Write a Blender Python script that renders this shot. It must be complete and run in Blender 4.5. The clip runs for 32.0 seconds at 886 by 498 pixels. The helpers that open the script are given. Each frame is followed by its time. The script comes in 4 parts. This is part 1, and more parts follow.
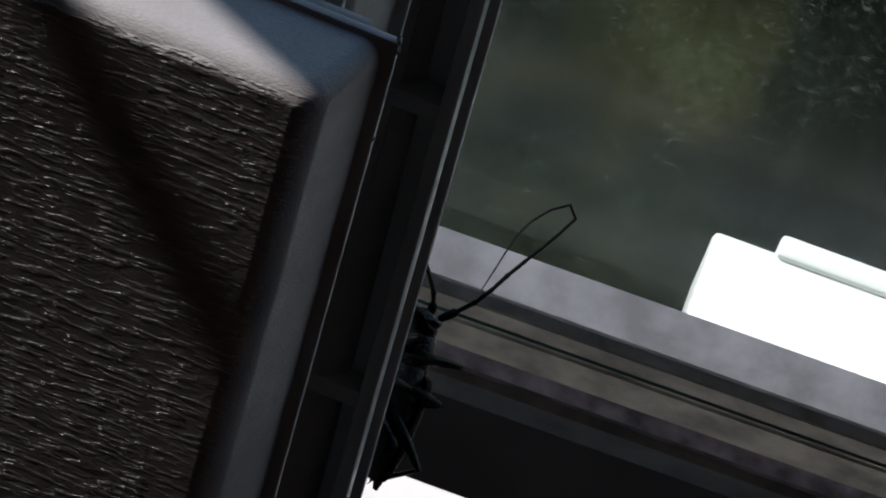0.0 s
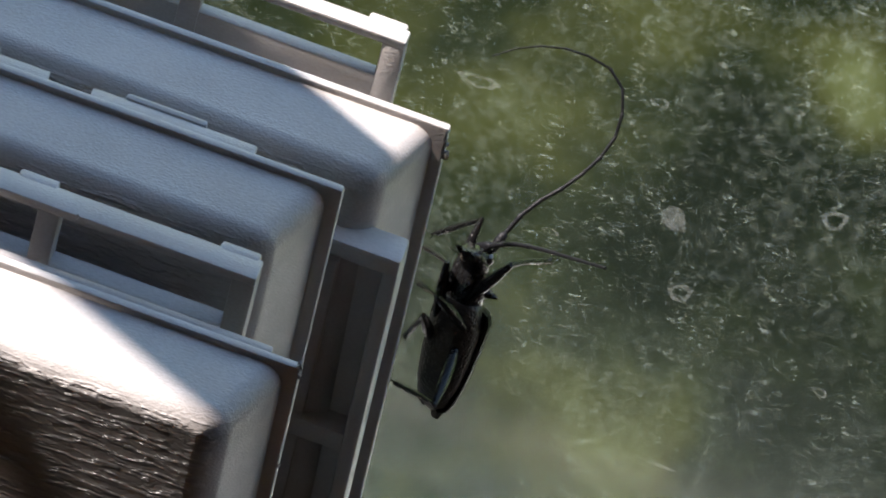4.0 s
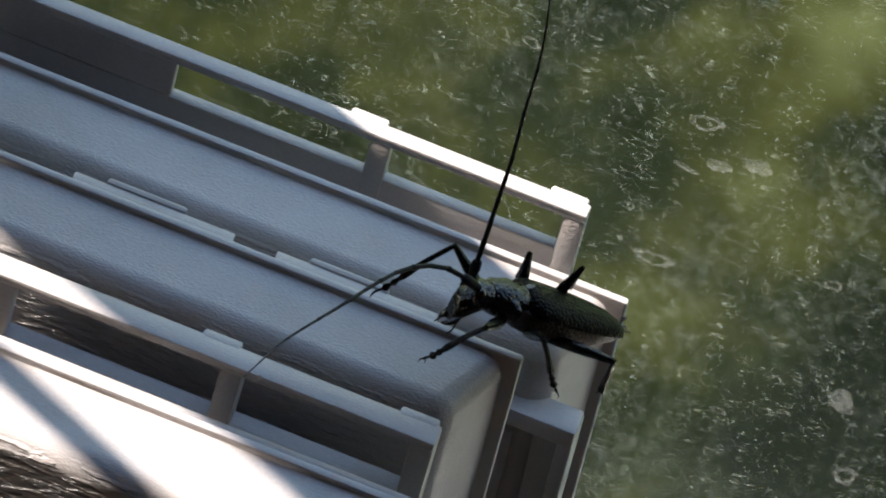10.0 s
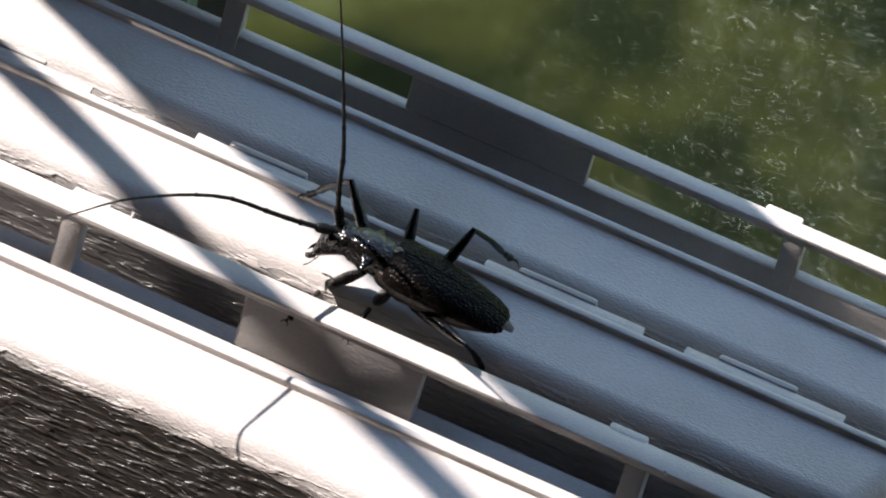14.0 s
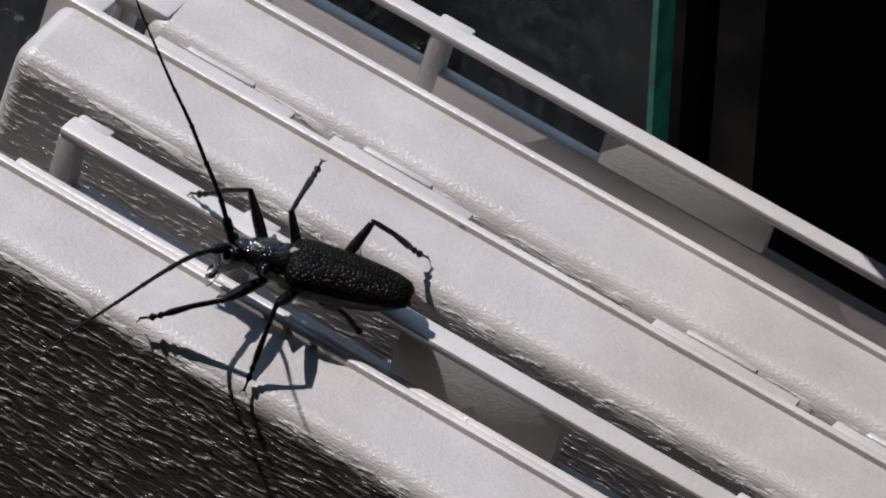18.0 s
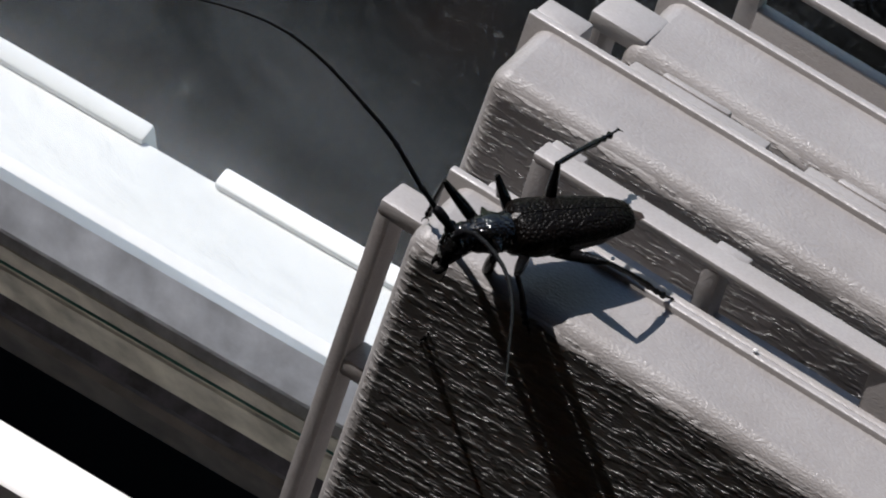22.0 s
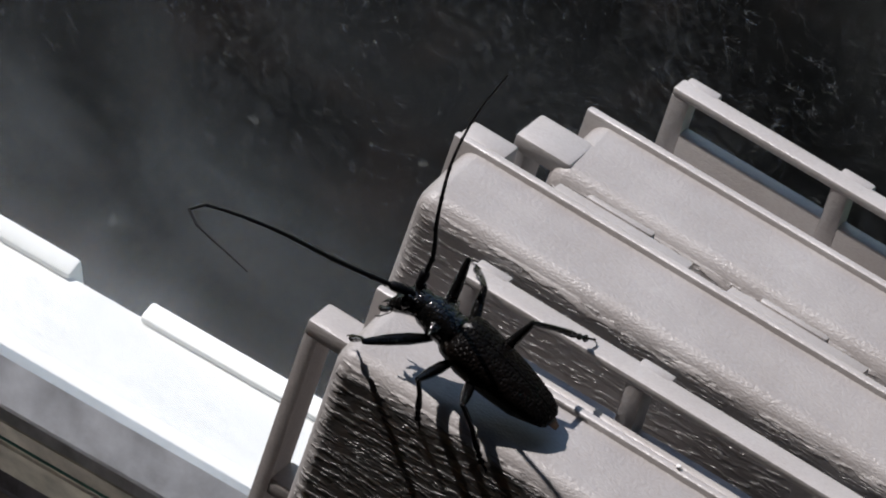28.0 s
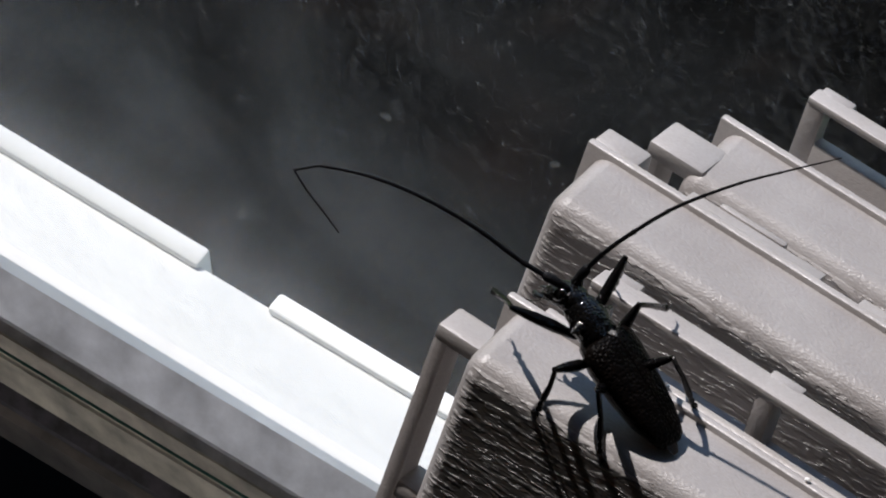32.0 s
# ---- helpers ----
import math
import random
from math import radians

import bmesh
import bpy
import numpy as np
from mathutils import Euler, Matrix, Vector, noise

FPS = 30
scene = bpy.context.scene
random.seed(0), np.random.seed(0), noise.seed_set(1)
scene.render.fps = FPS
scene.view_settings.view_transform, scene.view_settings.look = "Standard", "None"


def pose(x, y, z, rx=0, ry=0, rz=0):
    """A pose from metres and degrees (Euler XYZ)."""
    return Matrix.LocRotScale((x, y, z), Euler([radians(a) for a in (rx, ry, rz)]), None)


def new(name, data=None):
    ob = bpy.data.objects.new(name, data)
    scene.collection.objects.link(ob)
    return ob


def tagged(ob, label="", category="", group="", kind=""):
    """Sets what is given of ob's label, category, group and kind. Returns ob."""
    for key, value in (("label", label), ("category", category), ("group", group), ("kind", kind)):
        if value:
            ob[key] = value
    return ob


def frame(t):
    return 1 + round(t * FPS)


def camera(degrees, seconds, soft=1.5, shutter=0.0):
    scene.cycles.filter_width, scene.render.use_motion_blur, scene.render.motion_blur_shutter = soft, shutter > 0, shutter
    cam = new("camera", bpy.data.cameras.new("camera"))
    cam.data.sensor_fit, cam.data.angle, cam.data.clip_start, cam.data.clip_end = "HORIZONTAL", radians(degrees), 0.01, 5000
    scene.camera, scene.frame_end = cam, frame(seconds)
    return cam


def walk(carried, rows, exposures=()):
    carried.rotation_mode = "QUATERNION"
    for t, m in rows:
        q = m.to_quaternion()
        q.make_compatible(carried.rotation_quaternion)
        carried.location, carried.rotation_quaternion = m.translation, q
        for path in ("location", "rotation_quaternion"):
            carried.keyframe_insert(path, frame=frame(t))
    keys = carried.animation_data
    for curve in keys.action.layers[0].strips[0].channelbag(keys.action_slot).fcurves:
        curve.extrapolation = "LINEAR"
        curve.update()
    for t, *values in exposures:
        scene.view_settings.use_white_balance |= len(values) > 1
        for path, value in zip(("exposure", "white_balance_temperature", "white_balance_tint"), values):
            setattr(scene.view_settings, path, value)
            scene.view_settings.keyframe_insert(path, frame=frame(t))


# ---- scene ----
# The camera stands almost still and pans along the stack.
cam = camera(7.0, 32.0, soft=2.0)
EXPOSURES = [(0.0, 0.0, 6300, 14), (1.0, 0.62, 6300, 14), (2.0, 1.12, 6400, 13), (3.0, 1.48, 6500, 14), (4.0, 1.85, 6900, 16), (7.0, 1.85, 7150, 16), (13.5, 1.75, 7050, 16), (15.5, 1.32, 6300, 13), (17.0, 0.95, 6200, 12), (18.0, 0.38, 6300, 13), (20.0, 0.22, 6400, 13), (22.0, 0.0, 6400, 13), (25.0, 0.02, 6400, 14), (29.0, 0.1, 6500, 14), (32.0, 0.02, 6500, 14)]
walk(cam, [
    (0.0, pose(0.1073, -0.2383, 0.4493, 23.788, -8.158, 20.386)),
    (0.5, pose(0.1095, -0.2384, 0.4488, 24.366, -7.814, 19.328)),
    (1.0, pose(0.1096, -0.2395, 0.4484, 24.958, -7.782, 19.334)),
    (1.5, pose(0.1105, -0.2409, 0.4478, 25.866, -7.804, 18.703)),
    (2.0, pose(0.1110, -0.2419, 0.4480, 26.323, -7.716, 18.451)),
    (2.5, pose(0.1114, -0.2428, 0.4482, 26.421, -7.721, 18.146)),
    (3.0, pose(0.1107, -0.2438, 0.4493, 26.731, -7.807, 18.315)),
    (3.5, pose(0.1103, -0.2448, 0.4506, 27.070, -7.967, 18.436)),
    (4.0, pose(0.1105, -0.2456, 0.4512, 27.361, -7.902, 18.254)),
    (4.5, pose(0.1109, -0.2459, 0.4510, 27.587, -7.958, 17.638)),
    (6.5, pose(0.1095, -0.2486, 0.4514, 28.142, -8.311, 18.508)),
    (7.0, pose(0.1089, -0.2492, 0.4515, 28.091, -8.303, 18.421)),
    (7.5, pose(0.1088, -0.2500, 0.4518, 28.311, -8.447, 19.015)),
    (8.0, pose(0.1083, -0.2509, 0.4525, 28.267, -8.317, 19.372)),
    (8.5, pose(0.1077, -0.2517, 0.4531, 28.012, -8.438, 19.452)),
    (9.0, pose(0.1072, -0.2519, 0.4534, 28.199, -8.207, 19.693)),
    (9.5, pose(0.1069, -0.2516, 0.4535, 28.352, -8.113, 19.762)),
    (10.0, pose(0.1067, -0.2514, 0.4536, 28.685, -7.977, 20.228)),
    (10.5, pose(0.1067, -0.2511, 0.4537, 28.743, -7.916, 20.407)),
    (11.0, pose(0.1065, -0.2506, 0.4535, 28.508, -7.903, 20.519)),
    (11.5, pose(0.1064, -0.2503, 0.4532, 28.507, -7.954, 20.305)),
    (12.0, pose(0.1058, -0.2504, 0.4533, 28.370, -8.015, 20.342)),
    (12.5, pose(0.1054, -0.2507, 0.4534, 28.392, -7.938, 20.626)),
    (13.0, pose(0.1049, -0.2508, 0.4533, 28.372, -7.666, 21.255)),
    (13.5, pose(0.1048, -0.2499, 0.4529, 28.577, -6.814, 22.761)),
    (15.5, pose(0.1051, -0.2470, 0.4530, 29.077, -5.019, 24.857)),
    (16.0, pose(0.1048, -0.2456, 0.4530, 29.189, -4.103, 26.685)),
    (16.5, pose(0.1050, -0.2444, 0.4526, 29.671, -3.158, 27.960)),
    (17.0, pose(0.1050, -0.2431, 0.4520, 30.381, -2.186, 29.284)),
    (17.5, pose(0.1046, -0.2418, 0.4516, 31.001, -1.299, 31.007)),
    (18.0, pose(0.1045, -0.2402, 0.4513, 32.124, -0.366, 33.823)),
    (18.5, pose(0.1039, -0.2391, 0.4511, 32.464, 0.871, 34.939)),
    (19.0, pose(0.1032, -0.2382, 0.4509, 32.490, 1.111, 35.257)),
    (19.5, pose(0.1028, -0.2378, 0.4509, 32.253, 1.159, 35.217)),
    (20.0, pose(0.1022, -0.2374, 0.4512, 32.786, 1.557, 36.043)),
    (20.5, pose(0.1014, -0.2370, 0.4511, 32.540, 1.877, 37.719)),
    (21.0, pose(0.1009, -0.2361, 0.4509, 31.850, 1.751, 37.524)),
    (21.5, pose(0.1014, -0.2351, 0.4506, 31.568, 1.977, 37.341)),
    (22.0, pose(0.1028, -0.2347, 0.4504, 31.960, 2.183, 37.149)),
    (22.5, pose(0.1038, -0.2343, 0.4505, 32.141, 2.290, 37.044)),
    (23.0, pose(0.1039, -0.2344, 0.4509, 32.422, 2.247, 37.071)),
    (23.5, pose(0.1033, -0.2346, 0.4514, 32.816, 1.972, 37.081)),
    (24.0, pose(0.1034, -0.2352, 0.4514, 32.822, 1.874, 37.139)),
    (24.5, pose(0.1040, -0.2358, 0.4514, 32.583, 1.936, 36.789)),
    (25.0, pose(0.1043, -0.2365, 0.4514, 32.877, 1.796, 36.927)),
    (25.5, pose(0.1051, -0.2366, 0.4514, 32.593, 1.903, 36.855)),
    (27.5, pose(0.1064, -0.2402, 0.4526, 32.966, 1.861, 36.768)),
    (28.0, pose(0.1067, -0.2410, 0.4529, 33.413, 1.629, 36.782)),
    (28.5, pose(0.1066, -0.2405, 0.4532, 33.392, 1.535, 36.659)),
    (29.0, pose(0.1064, -0.2399, 0.4536, 33.426, 1.471, 36.657)),
    (29.5, pose(0.1063, -0.2394, 0.4540, 33.305, 1.407, 36.577)),
    (30.0, pose(0.1061, -0.2387, 0.4544, 33.181, 1.435, 36.571)),
    (30.5, pose(0.1055, -0.2387, 0.4544, 33.381, 1.546, 36.874)),
    (31.0, pose(0.1050, -0.2388, 0.4543, 33.306, 1.498, 37.090)),
    (31.5, pose(0.1044, -0.2388, 0.4542, 32.926, 1.721, 37.799)),
    (32.0, pose(0.1038, -0.2388, 0.4542, 33.117, 1.847, 38.158)),
], EXPOSURES)

# ---- light ----
SUN = Vector((0.78, -0.3655, -0.95)).normalized()
world = bpy.data.worlds.new("sky")
scene.world = world
world.use_nodes = True
wn = world.node_tree
sky = wn.nodes.new("ShaderNodeTexSky")
sky.sky_type, sky.sun_disc = "NISHITA", False
sky.ozone_density, sky.dust_density = 3.0, 0.3
sky.sun_elevation = math.asin(-SUN.z)
sky.sun_rotation = math.atan2(-SUN.x, -SUN.y)
wn.links.new(sky.outputs[0], wn.nodes["Background"].inputs[0])
wn.nodes["Background"].inputs[1].default_value = 0.13
sun_data = bpy.data.lights.new("sun", "SUN")
sun_data.energy, sun_data.angle, sun_data.color = 4.8, radians(0.6), (1.0, 0.965, 0.93)
sun = new("sun", sun_data)
sun.rotation_mode = "QUATERNION"
sun.rotation_quaternion = SUN.to_track_quat("-Z", "Y")
sun.location = (-1.5, 0.8, 2.5)


# ---- materials ----
class Mat:
    """A node material with a few short-hands."""

    def __init__(self, name, rough=0.5, metal=0.0, color=(0.5, 0.5, 0.5), spec=0.5):
        self.m = bpy.data.materials.new(name)
        self.m.use_nodes = True
        self.t = self.m.node_tree
        self.b = self.t.nodes["Principled BSDF"]
        self.b.inputs["Roughness"].default_value = rough
        self.b.inputs["Metallic"].default_value = metal
        self.b.inputs["Base Color"].default_value = (*color, 1)
        self.b.inputs["Specular IOR Level"].default_value = spec

    def node(self, kind, **values):
        n = self.t.nodes.new(kind)
        for key, value in values.items():
            n.inputs[key.replace("_", " ")].default_value = value
        return n

    def link(self, a, b):
        self.t.links.new(a, b)

    def coords(self, scale=(1, 1, 1)):
        c = self.t.nodes.new("ShaderNodeTexCoord")
        m = self.t.nodes.new("ShaderNodeMapping")
        m.inputs["Scale"].default_value = scale
        self.link(c.outputs["Object"], m.inputs["Vector"])
        return m.outputs[0]

    def noise(self, scale, detail=4, vec=None, rough=0.55, distort=0.0):
        n = self.node("ShaderNodeTexNoise", Scale=scale, Detail=detail, Roughness=rough, Distortion=distort)
        self.link(vec or self.coords(), n.inputs["Vector"])
        return n.outputs["Fac"]

    def ramp(self, fac, stops):
        r = self.t.nodes.new("ShaderNodeValToRGB")
        els = r.color_ramp.elements
        while len(els) < len(stops):
            els.new(0.5)
        for e, (p, c) in zip(els, stops):
            e.position = p
            e.color = (*c, 1) if len(c) == 3 else c
        self.link(fac, r.inputs[0])
        return r.outputs[0]

    def math(self, op, a, b=0.5):
        n = self.t.nodes.new("ShaderNodeMath")
        n.operation = op
        for i, v in enumerate((a, b)):
            if isinstance(v, (int, float)):
                n.inputs[i].default_value = v
            else:
                self.link(v, n.inputs[i])
        return n.outputs[0]

    def bump(self, height, strength=0.5, distance=0.0005, before=None):
        n = self.t.nodes.new("ShaderNodeBump")
        n.inputs["Strength"].default_value = strength
        n.inputs["Distance"].default_value = distance
        self.link(height, n.inputs["Height"])
        if before:
            self.link(before, n.inputs["Normal"])
        self.link(n.outputs[0], self.b.inputs["Normal"])
        return n.outputs[0]


def vinyl(name, tint=1.0, grain=False):
    k = Mat(name, rough=0.42, spec=0.45)
    fine = k.noise(6000, 2, k.coords((0.5, 1, 1)))
    blot = k.noise(55, 5, k.coords((1, 1, 1)), 0.6)
    mix = k.math("ADD", k.math("MULTIPLY", fine, 0.25), k.math("MULTIPLY", blot, 0.75))
    c0, c1 = (0.295 * tint, 0.272 * tint, 0.26 * tint), (0.40 * tint, 0.38 * tint, 0.372 * tint)
    col = k.ramp(mix, [(0.36, c0), (0.62, c1)])
    k.link(col, k.b.inputs["Base Color"])
    k.link(k.ramp(k.noise(420, 4), [(0.3, (0.28,) * 3), (0.7, (0.5,) * 3)]), k.b.inputs["Roughness"])
    if grain:
        warp = k.noise(95, 3, k.coords((0.5, 1, 1)), 0.6)
        vec = k.t.nodes.new("ShaderNodeVectorMath")
        vec.operation = "MULTIPLY_ADD"
        cmb = k.t.nodes.new("ShaderNodeCombineXYZ")
        k.link(warp, cmb.inputs[2])
        k.link(cmb.outputs[0], vec.inputs[0])
        vec.inputs[1].default_value = (0, 0, 0.0012)
        k.link(k.coords((1, 1, 1)), vec.inputs[2])
        mp = k.t.nodes.new("ShaderNodeMapping")
        mp.inputs["Scale"].default_value = (0.22, 0.6, 1.0)
        k.link(vec.outputs[0], mp.inputs["Vector"])
        ridges = k.noise(1950, 3, mp.outputs[0], 0.5)
        ridges = k.ramp(ridges, [(0.45, (0, 0, 0)), (0.52, (0.2,) * 3), (0.59, (0.9,) * 3), (0.66, (1, 1, 1))])
        # the grain fades out on the smooth top strip
        tc = k.t.nodes.new("ShaderNodeTexCoord")
        sp = k.t.nodes.new("ShaderNodeSeparateXYZ")
        k.link(tc.outputs["Normal"], sp.inputs[0])
        facing = k.ramp(k.math("MULTIPLY", sp.outputs[1], -1.0), [(0.82, (0, 0, 0)), (0.985, (1, 1, 1))])
        ends = k.t.nodes.new("ShaderNodeSeparateXYZ")
        k.link(tc.outputs["Object"], ends.inputs[0])
        # smooth border along the end of the face
        border = k.ramp(k.math("MULTIPLY", ends.outputs[0], 10.0), [(0.80, (1, 1, 1)), (0.845, (0, 0, 0))])
        facing = k.math("MULTIPLY", facing, border)
        k.first = k.bump(k.math("MULTIPLY", ridges, facing), 1.0, 0.00027)
        k.bump(fine, 0.6, 0.0001, k.first)
    else:
        k.bump(k.math("ADD", fine, k.math("MULTIPLY", k.noise(900, 2, k.coords((0.12, 1, 1))), 0.8)), 0.4, 0.0001)
    return k.m


VINYL = vinyl("grey_vinyl")
GRAIN = vinyl("wood_grain_vinyl", 0.92, True)


def plain(name, color, rough=0.5, spec=0.5, vary=0.15, scale=80, bump=0.0002, metal=0.0):
    k = Mat(name, rough, metal, color, spec)
    f = k.noise(scale, 6)
    lo, hi = [c * (1 - vary) for c in color], [min(1, c * (1 + vary)) for c in color]
    k.link(k.ramp(f, [(0.35, lo), (0.65, hi)]), k.b.inputs["Base Color"])
    k.bump(k.noise(scale * 9, 4), 0.4, bump * 0.15)
    return k.m


WHITE = plain("white_vinyl", (0.90, 0.89, 0.87), 0.4, 0.5, 0.06, 40)
SASH = plain("grey_sash_paint", (0.58, 0.61, 0.66), 0.45, 0.5, 0.25, 160, 0.0004)
SASH_LIGHT = plain("pale_sash_paint", (0.58, 0.58, 0.58), 0.5, 0.5, 0.3, 260, 0.0004)
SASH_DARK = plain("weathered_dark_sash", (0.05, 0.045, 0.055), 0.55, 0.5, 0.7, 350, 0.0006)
GASKET = plain("green_glazing_edge", (0.06, 0.19, 0.15), 0.3, 0.5, 0.35, 150)
BRASS = plain("pale_sealant", (0.55, 0.52, 0.44), 0.6, 0.4, 0.4, 160)
BROWN = plain("brown_weather_strip", (0.10, 0.085, 0.075), 0.5, 0.4, 0.4, 200)
BLACK = plain("black_frame", (0.0025, 0.0025, 0.0025), 0.9, 0.03, 0.2, 60)
STILE = plain("dark_green_stile", (0.008, 0.020, 0.014), 0.5, 0.3, 0.35, 150)
GREEN_EDGE = plain("green_glass_edge", (0.05, 0.36, 0.25), 0.25, 0.6, 0.3, 200)
PALE_EDGE = plain("pale_glass_edge", (0.07, 0.11, 0.09), 0.4, 0.6, 0.3, 200)
# colours of the unseen room, warmed and raised for their bounce light
ROOM = plain("bounce_room_paint", (0.50, 0.35, 0.25), 0.8, 0.3, 0.1, 6, 0.0005)
FLOOR = plain("warm_bounce_floor", (0.52, 0.29, 0.16), 0.6, 0.3, 0.25, 5, 0.0005)
WARM = plain("warm_wall_paint", (0.50, 0.32, 0.20), 0.8, 0.3, 0.08, 6, 0.0005)
LEDGE = plain("black_sill", (0.010, 0.009, 0.009), 0.7, 0.2, 0.3, 30)
EARTH = plain("soil_and_grass", (0.06, 0.09, 0.035), 0.9, 0.2, 0.4, 3, 0.01)


def dusty_glass(name, tint, dust_lo, dust_hi, amount, near, far, powder):
    """Clear pane with a film of dust, specks and small curved scratches."""
    k = Mat(name)
    t = k.t
    out = t.nodes["Material Output"]
    clear = t.nodes.new("ShaderNodeBsdfTransparent")
    clear.inputs[0].default_value = (*tint, 1)
    gloss = t.nodes.new("ShaderNodeBsdfGlossy")
    gloss.inputs["Roughness"].default_value = 0.16
    fres = k.node("ShaderNodeFresnel", IOR=1.45)
    pane = t.nodes.new("ShaderNodeMixShader")
    k.link(k.math("MULTIPLY", fres.outputs[0], 0.04), pane.inputs[0])
    k.link(clear.outputs[0], pane.inputs[1])
    k.link(gloss.outputs[0], pane.inputs[2])
    film = t.nodes.new("ShaderNodeBsdfTranslucent")
    film.inputs[0].default_value = (*powder, 1)
    haze = k.ramp(k.noise(26, 6, k.coords((1, 1, 1)), 0.65, 0.6), [(0.35, (dust_lo,) * 3), (0.72, (dust_hi,) * 3)])
    flat = k.coords((1, 0.01, 0.45))
    # the haze grows denser towards the sill
    low = k.t.nodes.new("ShaderNodeSeparateXYZ")
    k.link(k.coords(), low.inputs[0])
    haze = k.math("MULTIPLY", haze, k.ramp(k.math("ADD", k.math("MULTIPLY", low.outputs[2], 5.0), 1.0), [(0.38, (1, 1, 1)), (0.50, (0.5,) * 3), (0.66, (0.15,) * 3), (0.9, (0.05,) * 3)]))
    # and denser away from the middle of the window
    haze = k.math("MULTIPLY", haze, k.ramp(k.math("MULTIPLY", k.math("ABSOLUTE", low.outputs[0]), 5.0), [(near, (0.15,) * 3), (far, (1, 1, 1))]))
    v = k.t.nodes.new("ShaderNodeTexVoronoi")
    v.inputs["Scale"].default_value = 1800
    k.link(flat, v.inputs["Vector"])
    specks = k.ramp(v.outputs["Distance"], [(0.0, (1.0,) * 3), (0.07, (0.6,) * 3), (0.13, (0, 0, 0))])
    pick = k.ramp(k.noise(480, 2, flat), [(0.46, (0, 0, 0)), (0.62, (1, 1, 1))])
    # thin curved scratches: narrow bands of a warped field, fading in and out
    w = k.noise(1000, 1, k.coords((0.55, 0.01, 0.85)), 0.5, 1.0)
    band = k.math("ABSOLUTE", k.math("SUBTRACT", w, 0.5))
    arcs = k.ramp(band, [(0.0, (1, 1, 1)), (0.010, (0.5,) * 3), (0.020, (0, 0, 0))])
    sel = k.ramp(k.noise(620, 5, flat, 0.8), [(0.50, (0, 0, 0)), (0.66, (1, 1, 1))])
    marks = k.math("ADD", k.math("MULTIPLY", specks, pick), k.math("MULTIPLY", arcs, sel))
    grit = k.math("MULTIPLY", k.ramp(k.noise(1300, 3, k.coords((0.8, 0.01, 0.45)), 0.6), [(0.48, (0, 0, 0)), (0.75, (1, 1, 1))]),
                  k.ramp(k.noise(45, 4, flat, 0.6), [(0.42, (0, 0, 0)), (0.68, (1, 1, 1))]))
    marks = k.math("ADD", marks, k.math("MULTIPLY", grit, 0.2))
    away = k.t.nodes.new("ShaderNodeSeparateXYZ")
    k.link(flat, away.inputs[0])
    marks = k.math("MULTIPLY", marks, k.ramp(k.math("ABSOLUTE", away.outputs[0]), [(0.045, (0.08,) * 3), (0.062, (1, 1, 1))]))
    fac = k.math("ADD", haze, k.math("MULTIPLY", marks, amount))
    mix = t.nodes.new("ShaderNodeMixShader")
    k.link(k.math("MINIMUM", fac, 0.8), mix.inputs[0])
    k.link(pane.outputs[0], mix.inputs[1])
    k.link(film.outputs[0], mix.inputs[2])
    k.link(mix.outputs[0], out.inputs[0])
    return k.m


PANE_R = dusty_glass("dusty_pane", (0.93, 0.97, 0.94), 0.009, 0.052, 0.22, 0.25, 0.50, (0.74, 0.80, 0.70))
PANE_L = dusty_glass("hazy_pane", (0.97, 0.99, 0.98), 0.006, 0.25, 0.15, 0.34, 0.70, (0.76, 0.77, 0.78))


# ---- building helpers ----
def part(name, bm, material, parent=None, label="", smooth=35):
    """Links a bmesh as one mesh object."""
    me = bpy.data.meshes.new(name)
    bmesh.ops.recalc_face_normals(bm, faces=bm.faces)
    bm.to_mesh(me)
    bm.free()
    for mat in material if isinstance(material, (list, tuple)) else [material]:
        me.materials.append(mat)
    if smooth:
        me.shade_smooth()
        me.set_sharp_from_angle(angle=radians(smooth))
    ob = new(name, me)
    if parent:
        ob.parent = parent
    if label:
        tagged(ob, label)
    return ob


def box(bm, x0, x1, y0, y1, z0, z1, bevel=0.0, seg=2):
    r = bmesh.ops.create_cube(bm, size=1)
    vs = r["verts"]
    for v in vs:
        v.co = ((x0 + x1) / 2 + v.co.x * (x1 - x0), (y0 + y1) / 2 + v.co.y * (y1 - y0), (z0 + z1) / 2 + v.co.z * (z1 - z0))
    if bevel:
        es = {e for v in vs for e in v.link_edges}
        bmesh.ops.bevel(bm, geom=list(es), offset=bevel, segments=seg, affect="EDGES", profile=0.5)
    return bm


def boxed(name, dims, material, parent=None, label="", bevel=0.0):
    return part(name, box(bmesh.new(), *dims, bevel=bevel), material, parent, label)


def empty(name):
    ob = new(name)
    ob.empty_display_size = 0.02
    return ob


# ---- the window and the room ----
LEAN = 2.1  # the window's turn against the stack
win = Matrix.Rotation(radians(LEAN), 4, "Z")


def setting(name, dims, material, label, category, bevel=0.0, turned=True):
    ob = boxed(name, dims, material, None, label, bevel)
    if turned:
        ob.matrix_world = win
    return tagged(ob, label, category, kind="structure")


